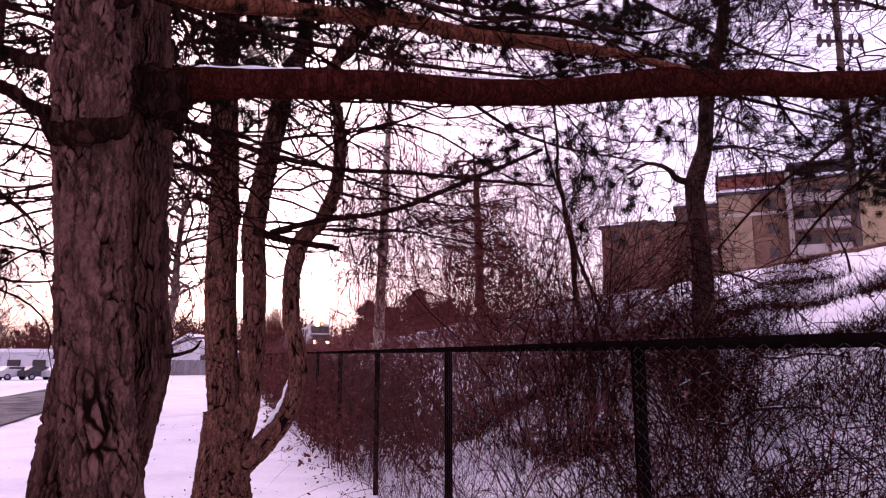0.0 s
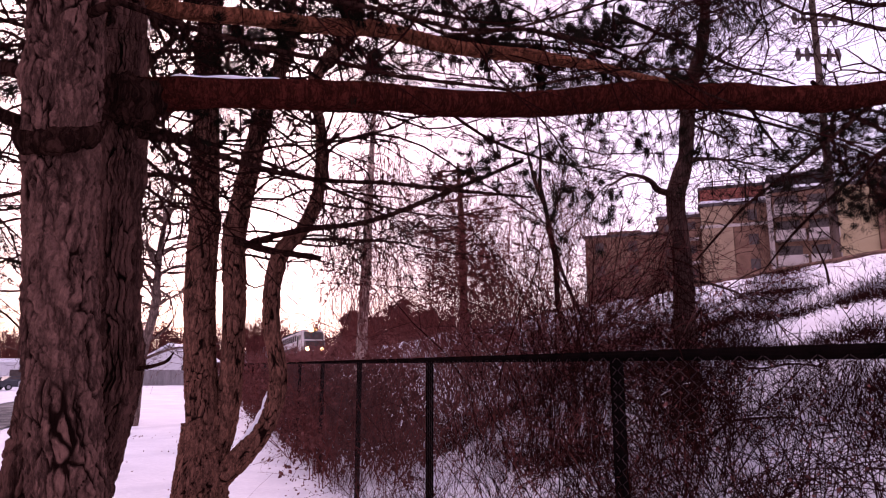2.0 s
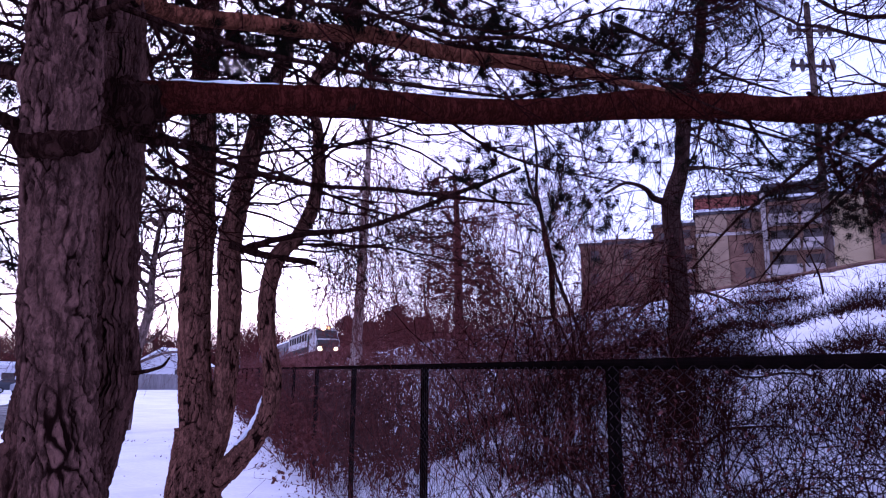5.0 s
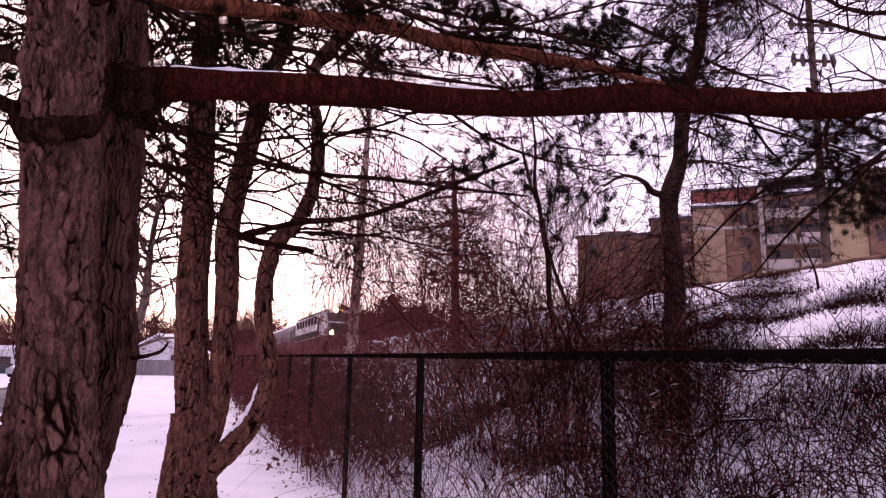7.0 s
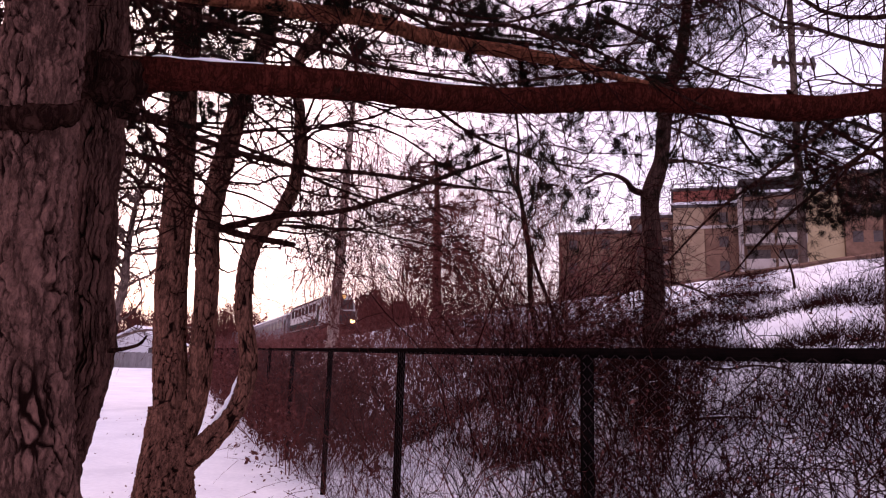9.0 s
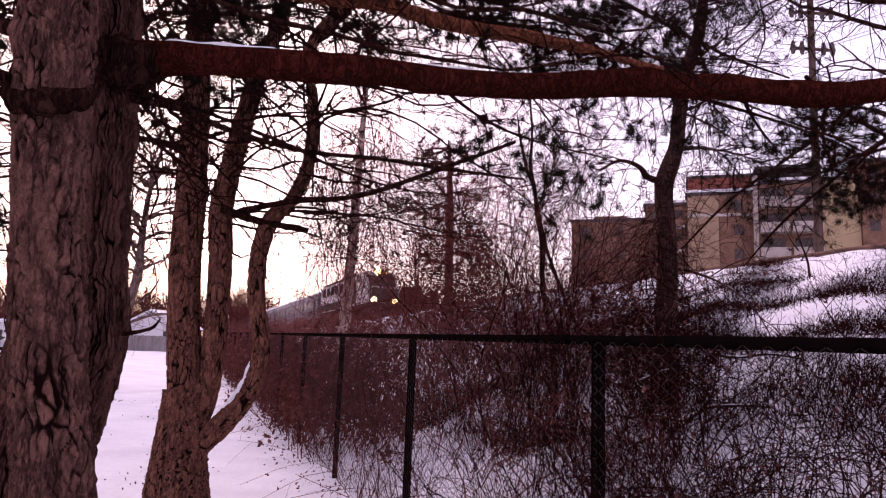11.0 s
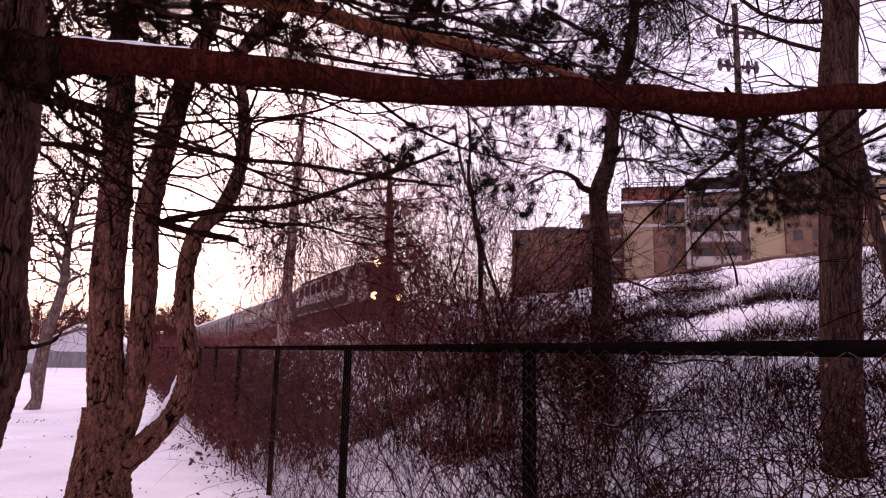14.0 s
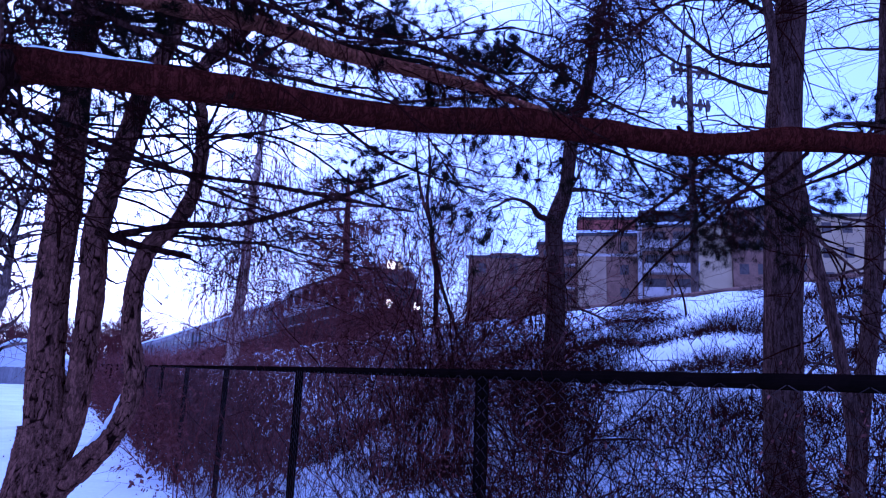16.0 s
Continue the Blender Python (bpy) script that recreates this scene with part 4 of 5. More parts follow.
bare_tree([(2.420, 11.600, 1.872, 0.0526), (2.324, 11.600, 2.402, 0.0481), (2.235, 11.600, 3.018, 0.0437), (2.215, 11.600, 3.666, 0.0441), (2.115, 11.600, 4.202, 0.0395), (2.079, 11.600, 4.534, 0.0347), (1.990, 11.600, 5.009, 0.0299), (2.012, 11.600, 5.425, 0.0251)], BARK_GREY, "slender dark sapling among the shrubs behind the fence", 7.2, (-0.1, 0.1), 14, (1.5, 0.8, 0.4, 0.25), (90, 300, 500), 0.012, 2.6, 0.05, TWIG_RED, extra_rows=([(2.079, 11.600, 4.534, 0.0297), (1.915, 11.500, 4.895, 0.0296), (1.780, 11.400, 5.347, 0.0246), (1.696, 11.400, 5.959, 0.005)], [(2.761, 11.400, 2.253, 0.0285), (2.462, 11.500, 3.016, 0.0290), (2.275, 11.600, 3.609, 0.0294), (2.122, 11.600, 4.404, 0.012)]))


def bank_sapling():
    t = tagged(new("sapling"), "small bare sapling standing in the snow of the bank", "sapling")
    x, y = 10.2, 17.05
    z = float(land(x, y))
    stem_mesh("stem", [(x, y, z - 0.1, 0.035), (x - 0.06, y, z + 0.4, 0.028), (x - 0.25, y, z + 0.95, 0.018), (x - 0.4, y, z + 1.5, 0.008)], BARK_GREY, t, 30, 8, 0.06, 8, 0.5, 1)
    for k, (dx, dz, h) in enumerate(((0.3, 0.5, 0.4), (-0.35, 0.6, 0.65), (0.3, 0.5, 0.9))):
        bx = x - 0.12 - 0.25 * h
        stem_mesh("branch", [(bx, y, z + h, 0.02), (bx + dx * 0.5, y, z + h + dz * 0.4, 0.014), (bx + dx, y, z + h + dz, 0.007)], BARK_GREY, t, 16, 6, 0.06, 8, 0.5)


bank_sapling()


def far_pine():
    t = tagged(new("pine_tree"), "small dark pine with layered boughs beyond the fence", "tree")
    rows = [(1.559, 26.000, 1.587, 0.1896), (1.415, 26.000, 4.334, 0.1608), (1.351, 26.000, 6.957, 0.1417), (1.278, 26.000, 8.754, 0.0881), (1.198, 26.000, 9.898, 0.0333)]
    stem_mesh("trunk", [(rows[0][0], rows[0][1], float(land(rows[0][0], rows[0][1])) - 0.2, 0.2)] + rows[1:], BARK_GREY, t, 50, 12, 0.06, 5, 0.4)
    c = np.array(rows)
    n = 63
    z = np.repeat(np.linspace(4.9, 9.5, 9), 7) + rng.normal(0, 0.07, n)
    st = np.stack([np.interp(z, c[:, 2], c[:, 0]), np.interp(z, c[:, 2], c[:, 1]), z], -1)
    a = rng.uniform(0, 2 * np.pi, n)
    reach = rng.uniform(1.3, 3.6, n) * np.interp(z, [4.9, 7.5, 9.6], [0.6, 1.0, 0.55])
    E = grow(st, np.stack([np.sin(a), np.cos(a), rng.uniform(0.0, 0.18, n)], -1), reach, 10, 0.1, 0.0)
    branch_parts(E, 0.04, 0.012, BARK_GREY, t)
    twig_system(E, (420, 1300), t, TWIG, (0.55, 0.28), 0.012, 0.25, 0.0, 0.35, K=(6, 4), needles=(NEEDLE, 3000, 12, 0.16, 0.009))


far_pine()


# ---- thickets ----
def thicket(name, label, n, s_range, u_range, height, r, mat, twigs=3, arch=0.12, leaf=0, leaf_size=0.04, lean=0.5, twig_len=0.35, K=10, view_right=None, view_left=None, curl=0.2, low=0.15):
    """Arching stems from the ground with side twigs, one tangle."""
    s, u = rng.uniform(*s_range, n), rng.uniform(*u_range, n)
    x, y = at_su(s, u)
    # keeps only stems within a range of bearings, chosen to fit the camera's view
    if view_right:
        ok = (x < view_right * y) & (x > (view_left or -9) * y)
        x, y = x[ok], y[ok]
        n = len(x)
    st = np.stack([x, y, land(x, y) - 0.03], -1)
    way = np.stack([rng.normal(0, lean, n), rng.normal(0, lean, n), np.ones(n)], -1)
    P = grow(st, way, rng.uniform(0.45, 1.1, n) * height, K, curl, arch)
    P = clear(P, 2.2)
    n = len(P)
    pairs = [tubes(P, taper(P, r * rng.uniform(0.5, 1.2, n), np.full(n, r * 0.35)), 3)]
    m = n * twigs
    a, w = offshoots(P, m, low, 1.0)
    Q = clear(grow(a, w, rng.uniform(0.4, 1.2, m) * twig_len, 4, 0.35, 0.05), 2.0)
    m = len(Q)
    pairs.append(tubes(Q, taper(Q, np.full(m, r * 0.38), np.full(m, r * 0.2)), 3))
    V, F = join(pairs)
    if leaf:
        i = rng.integers(0, m, leaf)
        at = Q[i, rng.integers(1, 4, leaf)] + rng.normal(0, 0.02, (leaf, 3))
    ob = tagged(new(name, mesh_from(name, V, F, mat)), label, "bush", kind="stuff")
    if leaf:
        lv, lf = leaves(at, leaf_size)
        tagged(child(new("dry_leaves", mesh_from("dry_leaves", lv, lf, LEAF)), ob), kind="stuff")
    return ob


thicket("fence_vines", "bare red-brown vines woven through the fence", 230, (-3.4, 9), (-0.12, 0.3), 2.3, 0.0045, TWIG_RED, 5, 0.05, 700, 0.03, 0.3)
thicket("thin_vines", "thin bare vines climbing the near fence", 420, (-8.0, -4.2), (-0.02, 0.7), 2.0, 0.0042, TWIG, 4, 0.06, 500, 0.03, 0.45, K=8)
thicket("hedge", "dense leafless hedge grown through the far fence", 1800, (1.2, 45), (-0.28, 1.6), 2.0, 0.010, TWIG_RED, 3, 0.05, 52000, 0.09, 0.35, 0.45, K=5)
thicket("shrubs", "tangle of arching leafless shrubs behind the fence", 34, (-3.2, 4.0), (0.8, 4.0), 2.5, 0.009, TWIG_RED, 9, 0.09, 1000, 0.04, 0.45, 0.5)
thicket("tall_shrubs", "tall leafless shrubs hung with thin red vines", 230, (-1.0, 12), (1.4, 6.0), 6.0, 0.010, TWIG_RED, 26, 0.05, 900, 0.04, 0.3, 0.9, K=10, view_right=0.23, view_left=-0.05, low=0.5)
thicket("red_shrubs", "tall reddish leafless shrubs at the foot of the bank", 190, (-2.0, 9), (3.0, 8.0), 6.6, 0.012, TWIG_RED, 30, 0.05, 900, 0.045, 0.32, 0.8, K=10, view_right=0.25, view_left=0.05, low=0.55)
thicket("vine_tangle", "tangled column of climbing vines", 50, (-1.0, 0.6), (2.2, 3.2), 4.6, 0.012, TWIG, 24, 0.03, 600, 0.04, 0.22, 0.8)
thicket("dark_shrub", "dark dense shrub at the foot of the crooked tree", 400, (-3.2, 0.8), (3.0, 5.6), 2.5, 0.011, TWIG, 18, 0.07, 900, 0.045, 0.34, 0.45, K=7, curl=0.34, view_right=0.44, view_left=0.31)
thicket("brambles", "low bare brambles on the snowy bank", 1250, (-10.5, -3.2), (0.2, 5.0), 1.7, 0.0072, TWIG, 4, 0.06, 2500, 0.045, 0.75, 0.45, K=9, curl=0.36, view_right=9, view_left=0.21)
thicket("red_stems", "sparse thin red stems in the snow behind the fence", 130, (-4.5, 1), (0.3, 3.0), 1.6, 0.004, TWIG_RED, 3, 0.06, 200, 0.03, 0.4, 0.3, K=7)
thicket("slope_scrub", "dark leafless scrub on the lower bank", 330, (-5, 8), (4.6, 10), 2.7, 0.010, SCRUB, 12, 0.06, 5000, 0.05, 0.4, 0.55, K=7, view_right=0.345, view_left=0.16)
thicket("mid_scrub", "red-brown leafless bushes on the foot of the bank", 300, (-1.5, 16), (2.6, 9.0), 3.3, 0.010, SCRUB, 8, 0.05, 5000, 0.06, 0.35, 0.6, K=7, view_right=0.28, low=0.4)
thicket("trackside_scrub", "thin reddish scrub below the far railway bank", 520, (58, 86), (3.0, 8.5), 2.7, 0.02, SCRUB, 8, 0.05, 2000, 0.1, 0.3, 0.7, K=6)
thicket("bank_scrub", "reddish leafless scrub on the railway bank", 1500, (2, 62), (1.5, 9.5), 2.2, 0.012, SCRUB, 5, 0.06, 24000, 0.10, 0.4, 0.5, K=5, view_right=0.17)


def hanging_vines(name, label, n, xs, ys, zs, length, r, mat):
    x, y = rng.uniform(*xs, n), rng.uniform(*ys, n)
    st = np.stack([x, y, rng.uniform(*zs, n)], -1)
    P = grow(st, np.stack([rng.normal(0, 0.25, n), rng.normal(0, 0.25, n), -np.ones(n)], -1), rng.uniform(0.4, 1.0, n) * length, 8, 0.1, 0.25)
    m = n * 5
    a, w = offshoots(P, m, 0.0, 1.0)
    Q = grow(a, w + np.array([0, 0, -0.8]), rng.uniform(0.2, 0.6, m), 4, 0.2, 0.2)
    V, F = join([tubes(P, taper(P, np.full(n, r), np.full(n, r * 0.5)), 3), tubes(Q, taper(Q, np.full(m, r * 0.5), np.full(m, r * 0.3)), 3)])
    tagged(new(name, mesh_from(name, V, F, mat)), label, "vine", kind="stuff")


hanging_vines("hanging_vines", "long thin red vines hanging from the pale tree", 64, (-2.9, -0.2), (18.5, 21.5), (4.8, 8.2), 4.2, 0.008, SCRUB)
hanging_vines("trailing_vines", "thin reddish vines trailing from the tall shrubs", 120, (-1.2, 1.9), (9.5, 14), (3.2, 5.6), 2.6, 0.005, TWIG_RED)


def bank_stalks():
    """Clumps of dead stalks, drawn out along the slope, on the open snow of the bank."""
    n = 4300
    s, u = rng.uniform(-16, 8, n), rng.uniform(2.0, 15, n)
    x, y = at_su(s, u)
    clump = np.array([noise.noise(Vector((a * 0.4, b * 0.4, 5.0))) for a, b in zip(x, y)])
    ok = clump > rng.uniform(-0.35, 0.25, n)
    s, u = s[ok], u[ok]
    m = 46
    n = len(s) * m
    x, y = at_su(np.repeat(s, m) + rng.normal(0, 0.3, n), np.repeat(u, m) + rng.normal(0, 0.3, n))
    at = np.stack([x, y, land(x, y) - 0.02], -1)
    V, F = tufts(at, np.tile([[0.0, 0.0, 1.0]], (n, 1)), 1, 0.26, 0.016, 1.6)
    tagged(new("dead_stalks", mesh_from("dead_stalks", V, F, TWIG)), "dead stalks poking through the snow of the bank", "grass", kind="stuff")


bank_stalks()


def fallen_branches():
    for rows in ([(2.748, 8.400, 1.397, 0.0118), (2.922, 8.400, 1.477, 0.0136), (3.097, 8.400, 1.563, 0.0136), (3.337, 8.400, 1.597, 0.0102)], [(2.532, 8.000, 1.023, 0.0128), (2.918, 8.000, 1.066, 0.0144), (3.154, 7.800, 1.039, 0.0156), (3.415, 7.800, 1.185, 0.0156), (3.730, 7.800, 1.222, 0.0141), (4.168, 7.800, 1.222, 0.0094)], [(3.814, 8.600, 1.800, 0.0105), (4.161, 8.600, 1.773, 0.0140), (4.585, 8.600, 1.828, 0.0140), (5.001, 8.600, 1.787, 0.0105)]):
        t = tagged(new("fallen_branch"), "bent dark branch carrying a line of snow", "branch", group="snowy branches by the fence")
        stem_mesh("stick", rows, BARK_GREY, t, 30, 8, 0.1, 12, 0.6, 2)
        C = curve_points(rows, 40)
        snow_strip(C[6:17], 0.7, 0.009, t, "snow lying on the branch")
        snow_strip(C[24:33], 0.6, 0.008, t, "snow lying on the branch")


fallen_branches()


def leaf_litter():
    n = 800
    s, u = rng.uniform(-3, 26, n), -np.abs(rng.normal(0, 0.45, n)) - 0.02
    x, y = at_su(s, u)
    k = 260
    for cx, cy in ((-7.2, 17.5), (-6.6, 14.0), (-2.9, 8.6), (-3.4, 11.0)):
        x, y = np.append(x, cx + rng.normal(0, 0.25, k // 8)), np.append(y, cy + rng.normal(0, 0.25, k // 8))
    x, y = np.append(x, rng.uniform(-7, 0, 160)), np.append(y, rng.uniform(6, 22, 160))
    V, F = leaves(np.stack([x, y, land(x, y) + 0.03], -1), 0.045)
    tagged(new("leaf_litter", mesh_from("leaf_litter", V, F, LEAF)), "scattered dead leaves on the snow along the fence", "leaves", kind="stuff")


leaf_litter()


# ---- utility pole ----
def utility_pole():
    p = tagged(new("utility_pole"), "tall weathered wooden utility pole with crossarms", "utility pole")
    x, y = 21.2, 34.6
    z0 = float(land(x, y))
    part("pole", rod(bmesh.new(), (x, y, z0 - 0.3), (x + 0.1, y, 22.6), 0.24, 16, 0.16), WOOD_POLE, p)
    for z in (20.8, 18.7):
        part("crossarm", boxed(x - 1.25, x + 1.25, y - 0.3, y - 0.17, z - 0.07, z + 0.07, 0.01), WOOD_POLE, p)
        for dx in (-1.1, -0.6, 0.6, 1.1):
            part("insulator", rod(bmesh.new(), (x + dx, y - 0.23, z + 0.07), (x + dx, y - 0.23, z + 0.4), 0.14, 10, 0.09), CERAMIC, p)
            part("insulator", rod(bmesh.new(), (x + dx, y - 0.23, z - 0.3), (x + dx, y - 0.23, z - 0.07), 0.09, 10, 0.14), CERAMIC, p)
    w = tagged(new("power_lines"), "thin power lines hung from the pole", "cable")
    for z in (21.1, 19.0):
        for dx in (-1.1, 0.6, 1.1):
            q = np.linspace(0, 1, 30)
            a, b = np.array([x + dx, y - 0.23, z]), np.array([x + dx - 30, y + 75, z + 1.0])
            L = a + (b - a) * q[:, None]
            L[:, 2] -= 4 * 1.6 * q * (1 - q)
            a2 = np.array([x + dx + 22, y - 52, z - 1.0])
            L2_ = a + (a2 - a) * q[:, None]
            L2_[:, 2] -= 4 * 1.2 * q * (1 - q)
            V, F = tubes(np.stack([L, L2_]), np.full((2, 30), 0.014), 4)
            child(new("cable", mesh_from("cable", V, F, STEEL)), w)


utility_pole()


# ---- railway ----
def railway():
    k = np.linspace(-160, 130, 120)
    t = tagged(new("railway_track"), "railway track on a snowy embankment", "railway", kind="structure")
    for off in (-0.75, 0.75):
        L = np.stack([TX + EX * k - EY * off, TY + EY * k + EX * off, rail_z(k) - 0.1], -1)
        V, F = tubes(L[None], np.full((1, len(k)), 0.07), 6)
        child(new("rail", mesh_from("rail", V, F, RAIL)), t)


railway()


def wheelset(parent, x, r=0.5):
    b = part("bogie", boxed(x - 1.9, x + 1.9, -1.1, 1.1, 0.4, 0.85, 0.05), UNDER, parent)
    for dx in (-1.3, 1.3):
        for y in (-0.78, 0.78):
            part("wheel", rod(bmesh.new(), (x + dx, y - 0.07, r), (x + dx, y + 0.07, r), r, 20), UNDER, b)


def locomotive():
    t = tagged(new("locomotive"), "grey and white diesel locomotive with lit headlights", "locomotive")
    # x points ahead, the front face is near x = 0, z = 0 at the rail head
    part("underframe", boxed(-17.2, -0.1, -1.45, 1.45, 0.95, 1.35, 0.04), UNDER, t)
    cab = bmesh.new()
    prof = [(-4.6, 1.35), (0.0, 1.35), (0.0, 2.75), (-0.55, 2.9), (-1.05, 3.95), (-1.3, 4.35), (-4.6, 4.45)]
    for sgn in (-1, 1):
        cab.faces.new([cab.verts.new((x, sgn * (1.5 if z < 4 else 1.3), z)) for x, z in prof][::sgn])
    cab.verts.ensure_lookup_table()
    n = len(prof)
    for i in range(n):
        j = (i + 1) % n
        cab.faces.new([cab.verts[i], cab.verts[n + i], cab.verts[n + j], cab.verts[j]])
    bmesh.ops.recalc_face_normals(cab, faces=cab.faces[:])
    bmesh.ops.bevel(cab, geom=cab.edges[:], offset=0.06, segments=2, affect="EDGES")
    part("cab", cab, LOCO, t)
    part("hood", boxed(-17.0, -4.65, -1.45, 1.45, 1.35, 4.2, 0.12), LOCO, t)
    part("roof", boxed(-17.0, -4.65, -1.25, 1.25, 4.2, 4.5, 0.12), LOCO_DARK, t)
    for x in (-7, -10.5, -14):
        part("roof_fan", rod(bmesh.new(), (x, 0, 4.5), (x, 0, 4.68), 0.6, 20), UNDER, t)
    for sgn in (-1, 1):
        part("stripe", boxed(-16.9, -4.7, min(sgn * 1.46, sgn * 1.47), max(sgn * 1.46, sgn * 1.47), 1.5, 2.2), LOCO_DARK, t)
        for i in range(7):
            x = -16 + i * 1.6
            part("grille", boxed(x, x + 1.1, min(sgn * 1.45, sgn * 1.485), max(sgn * 1.45, sgn * 1.485), 3.0, 3.9, 0.01), UNDER, t)
        part("side_window", boxed(-3.6, -2.4, min(sgn * 1.46, sgn * 1.53), max(sgn * 1.46, sgn * 1.53), 3.0, 3.7, 0.02), PANE, t)
        part("cab_door", boxed(-4.5, -3.9, min(sgn * 1.46, sgn * 1.54), max(sgn * 1.46, sgn * 1.54), 1.5, 3.6, 0.02), LOCO_DARK, t)
        m = pose(-0.80, sgn * 0.68, 3.45, 0, -25.5, 0)
        bm = boxed(-0.03, 0.03, -0.52, 0.52, -0.36, 0.36, 0.015)
        bmesh.ops.transform(bm, matrix=m, verts=bm.verts)
        part("windscreen", bm, PANE, t)
        part("handrail", rod(bmesh.new(), (0.12, sgn * 1.3, 1.4), (0.12, sgn * 1.3, 2.5), 0.025, 8), LOCO, t)
        d = part("ditch_light", rod(bmesh.new(), (-0.05, sgn * 1.0, 1.62), (0.1, sgn * 1.0, 1.62), 0.3, 16), UNDER, t)
        part("lens", rod(bmesh.new(), (0.1, sgn * 1.0, 1.62), (0.13, sgn * 1.0, 1.62), 0.27, 16), LAMP_WARM, d, "lit lamp lens")
    h = part("headlight", boxed(-1.35, -1.05, -0.62, 0.62, 4.0, 4.62, 0.05), UNDER, t)
    part("lens", rod(bmesh.new(), (-1.05, -0.34, 4.31), (-1.0, -0.34, 4.31), 0.31, 18), LAMP_WARM, h, "lit lamp lens")
    part("lens", rod(bmesh.new(), (-1.05, 0.34, 4.31), (-1.02, 0.34, 4.31), 0.2, 16), LAMP_DIM, h, "dimmer lamp lens")
    # two dark sheets added over the front: they paint its shade
    part("nose_shade_panel", boxed(-0.01, 0.03, -1.42, 1.42, 1.42, 2.7, 0.01), LOCO_DARK, t, "dark panel added for the shade on the nose")
    brow = boxed(-0.02, 0.02, -1.3, 1.3, -0.62, 0.62, 0.01)
    bmesh.ops.transform(brow, matrix=pose(-0.79, 0, 3.42, 0, -25.5, 0), verts=brow.verts)
    part("windscreen_shade_panel", brow, LOCO_DARK, t, "dark panel added for the shade round the windscreen")
    part("snowplough", boxed(-0.2, 0.15, -1.4, 1.4, 0.15, 0.95, 0.08), UNDER, t)
    part("coupler", boxed(0.0, 0.6, -0.15, 0.15, 0.8, 1.1, 0.04), UNDER, t)
    part("fuel_tank", boxed(-11, -6.8, -1.2, 1.2, 0.35, 0.95, 0.12), UNDER, t)
    wheelset(t, -3.4)
    wheelset(t, -13.8)
    return t


def coach():
    t = tagged(new("railway_coach"), "dull grey passenger coach with a snow-edged roof", "railway coach", group="coaches of the train")
    bm = bmesh.new()
    prof = [(-1.5, 1.0), (1.5, 1.0), (1.5, 3.3), (1.25, 3.8), (0.6, 4.0), (-0.6, 4.0), (-1.25, 3.8), (-1.5, 3.3)]
    rings = [[bm.verts.new((x, y, z)) for y, z in prof] for x in (0, -25.4)]
    bm.faces.new(rings[0])
    bm.faces.new(rings[1][::-1])
    for i in range(len(prof)):
        j = (i + 1) % len(prof)
        bm.faces.new([rings[0][i], rings[1][i], rings[1][j], rings[0][j]])
    bmesh.ops.recalc_face_normals(bm, faces=bm.faces[:])
    part("body", bm, COACH, t)
    for sgn in (-1, 1):
        for i in range(11):
            x = -2.6 - i * 2.05
            part("window", boxed(x - 1.3, x, min(sgn * 1.49, sgn * 1.52), max(sgn * 1.49, sgn * 1.52), 2.3, 3.0, 0.01), PANE, t)
        for x in (-1.6, -24.6):
            part("door", boxed(x, x + 0.8, min(sgn * 1.49, sgn * 1.53), max(sgn * 1.49, sgn * 1.53), 1.1, 3.1, 0.01), LOCO_DARK, t)
        part("roof_snow", boxed(-25.2, -0.2, min(sgn * 0.75, sgn * 1.22), max(sgn * 0.75, sgn * 1.22), 3.86, 4.03, 0.02), SNOW_DRY, t, "line of snow on the roof edge")
    part("underframe", boxed(-25, -0.4, -1.3, 1.3, 0.6, 1.0, 0.05), UNDER, t)
    wheelset(t, -3.5, 0.46)
    wheelset(t, -21.9, 0.46)
    return t


LOCO_T = locomotive()
COACHES = [coach()]
for i in range(3):
    COACHES.append(copy_thing(COACHES[0], pose(0, 0, 0)))


# ---- buildings ----
def block(parent, x0, x1, y0, depth, z0, z1, mat, roof=ROOFING, windows=(), balconies=(), band=True):
    """One wing: wall, roof slab and parapet, rows of windows and balconies on the face towards the railway."""
    w = part("wall", boxed(x0, x1, y0, y0 + depth, z0, z1), mat, parent)
    part("roof", boxed(x0 - 0.25, x1 + 0.25, y0 - 0.3, y0 + depth + 0.3, z1, z1 + 0.35, 0.05), roof, parent)
    z = z1 - 2.9
    while z > z0:
        for a, b in windows:
            f = part("window", boxed(x0 + a, x0 + b, y0 - 0.06, y0 + 0.1, z + 0.9, z + 2.3), mat, parent)
            part("pane", boxed(x0 + a + 0.08, x0 + b - 0.08, y0 - 0.08, y0 - 0.05, z + 0.98, z + 2.22), PANE, f)
        for a, b in balconies:
            q = part("balcony", boxed(x0 + a, x0 + b, y0 - 1.5, y0 - 0.002, z, z + 0.2), CONCRETE, parent)
            part("parapet", boxed(x0 + a, x0 + b, y0 - 1.5, y0 - 1.38, z + 0.2, z + 1.15), mat if band else CONCRETE, q)
            part("balcony_door", boxed(x0 + a + 0.3, x0 + b - 0.3, y0 - 0.05, y0 + 0.05, z + 0.2, z + 2.4), PANE, q)
        z -= 2.9
    return w


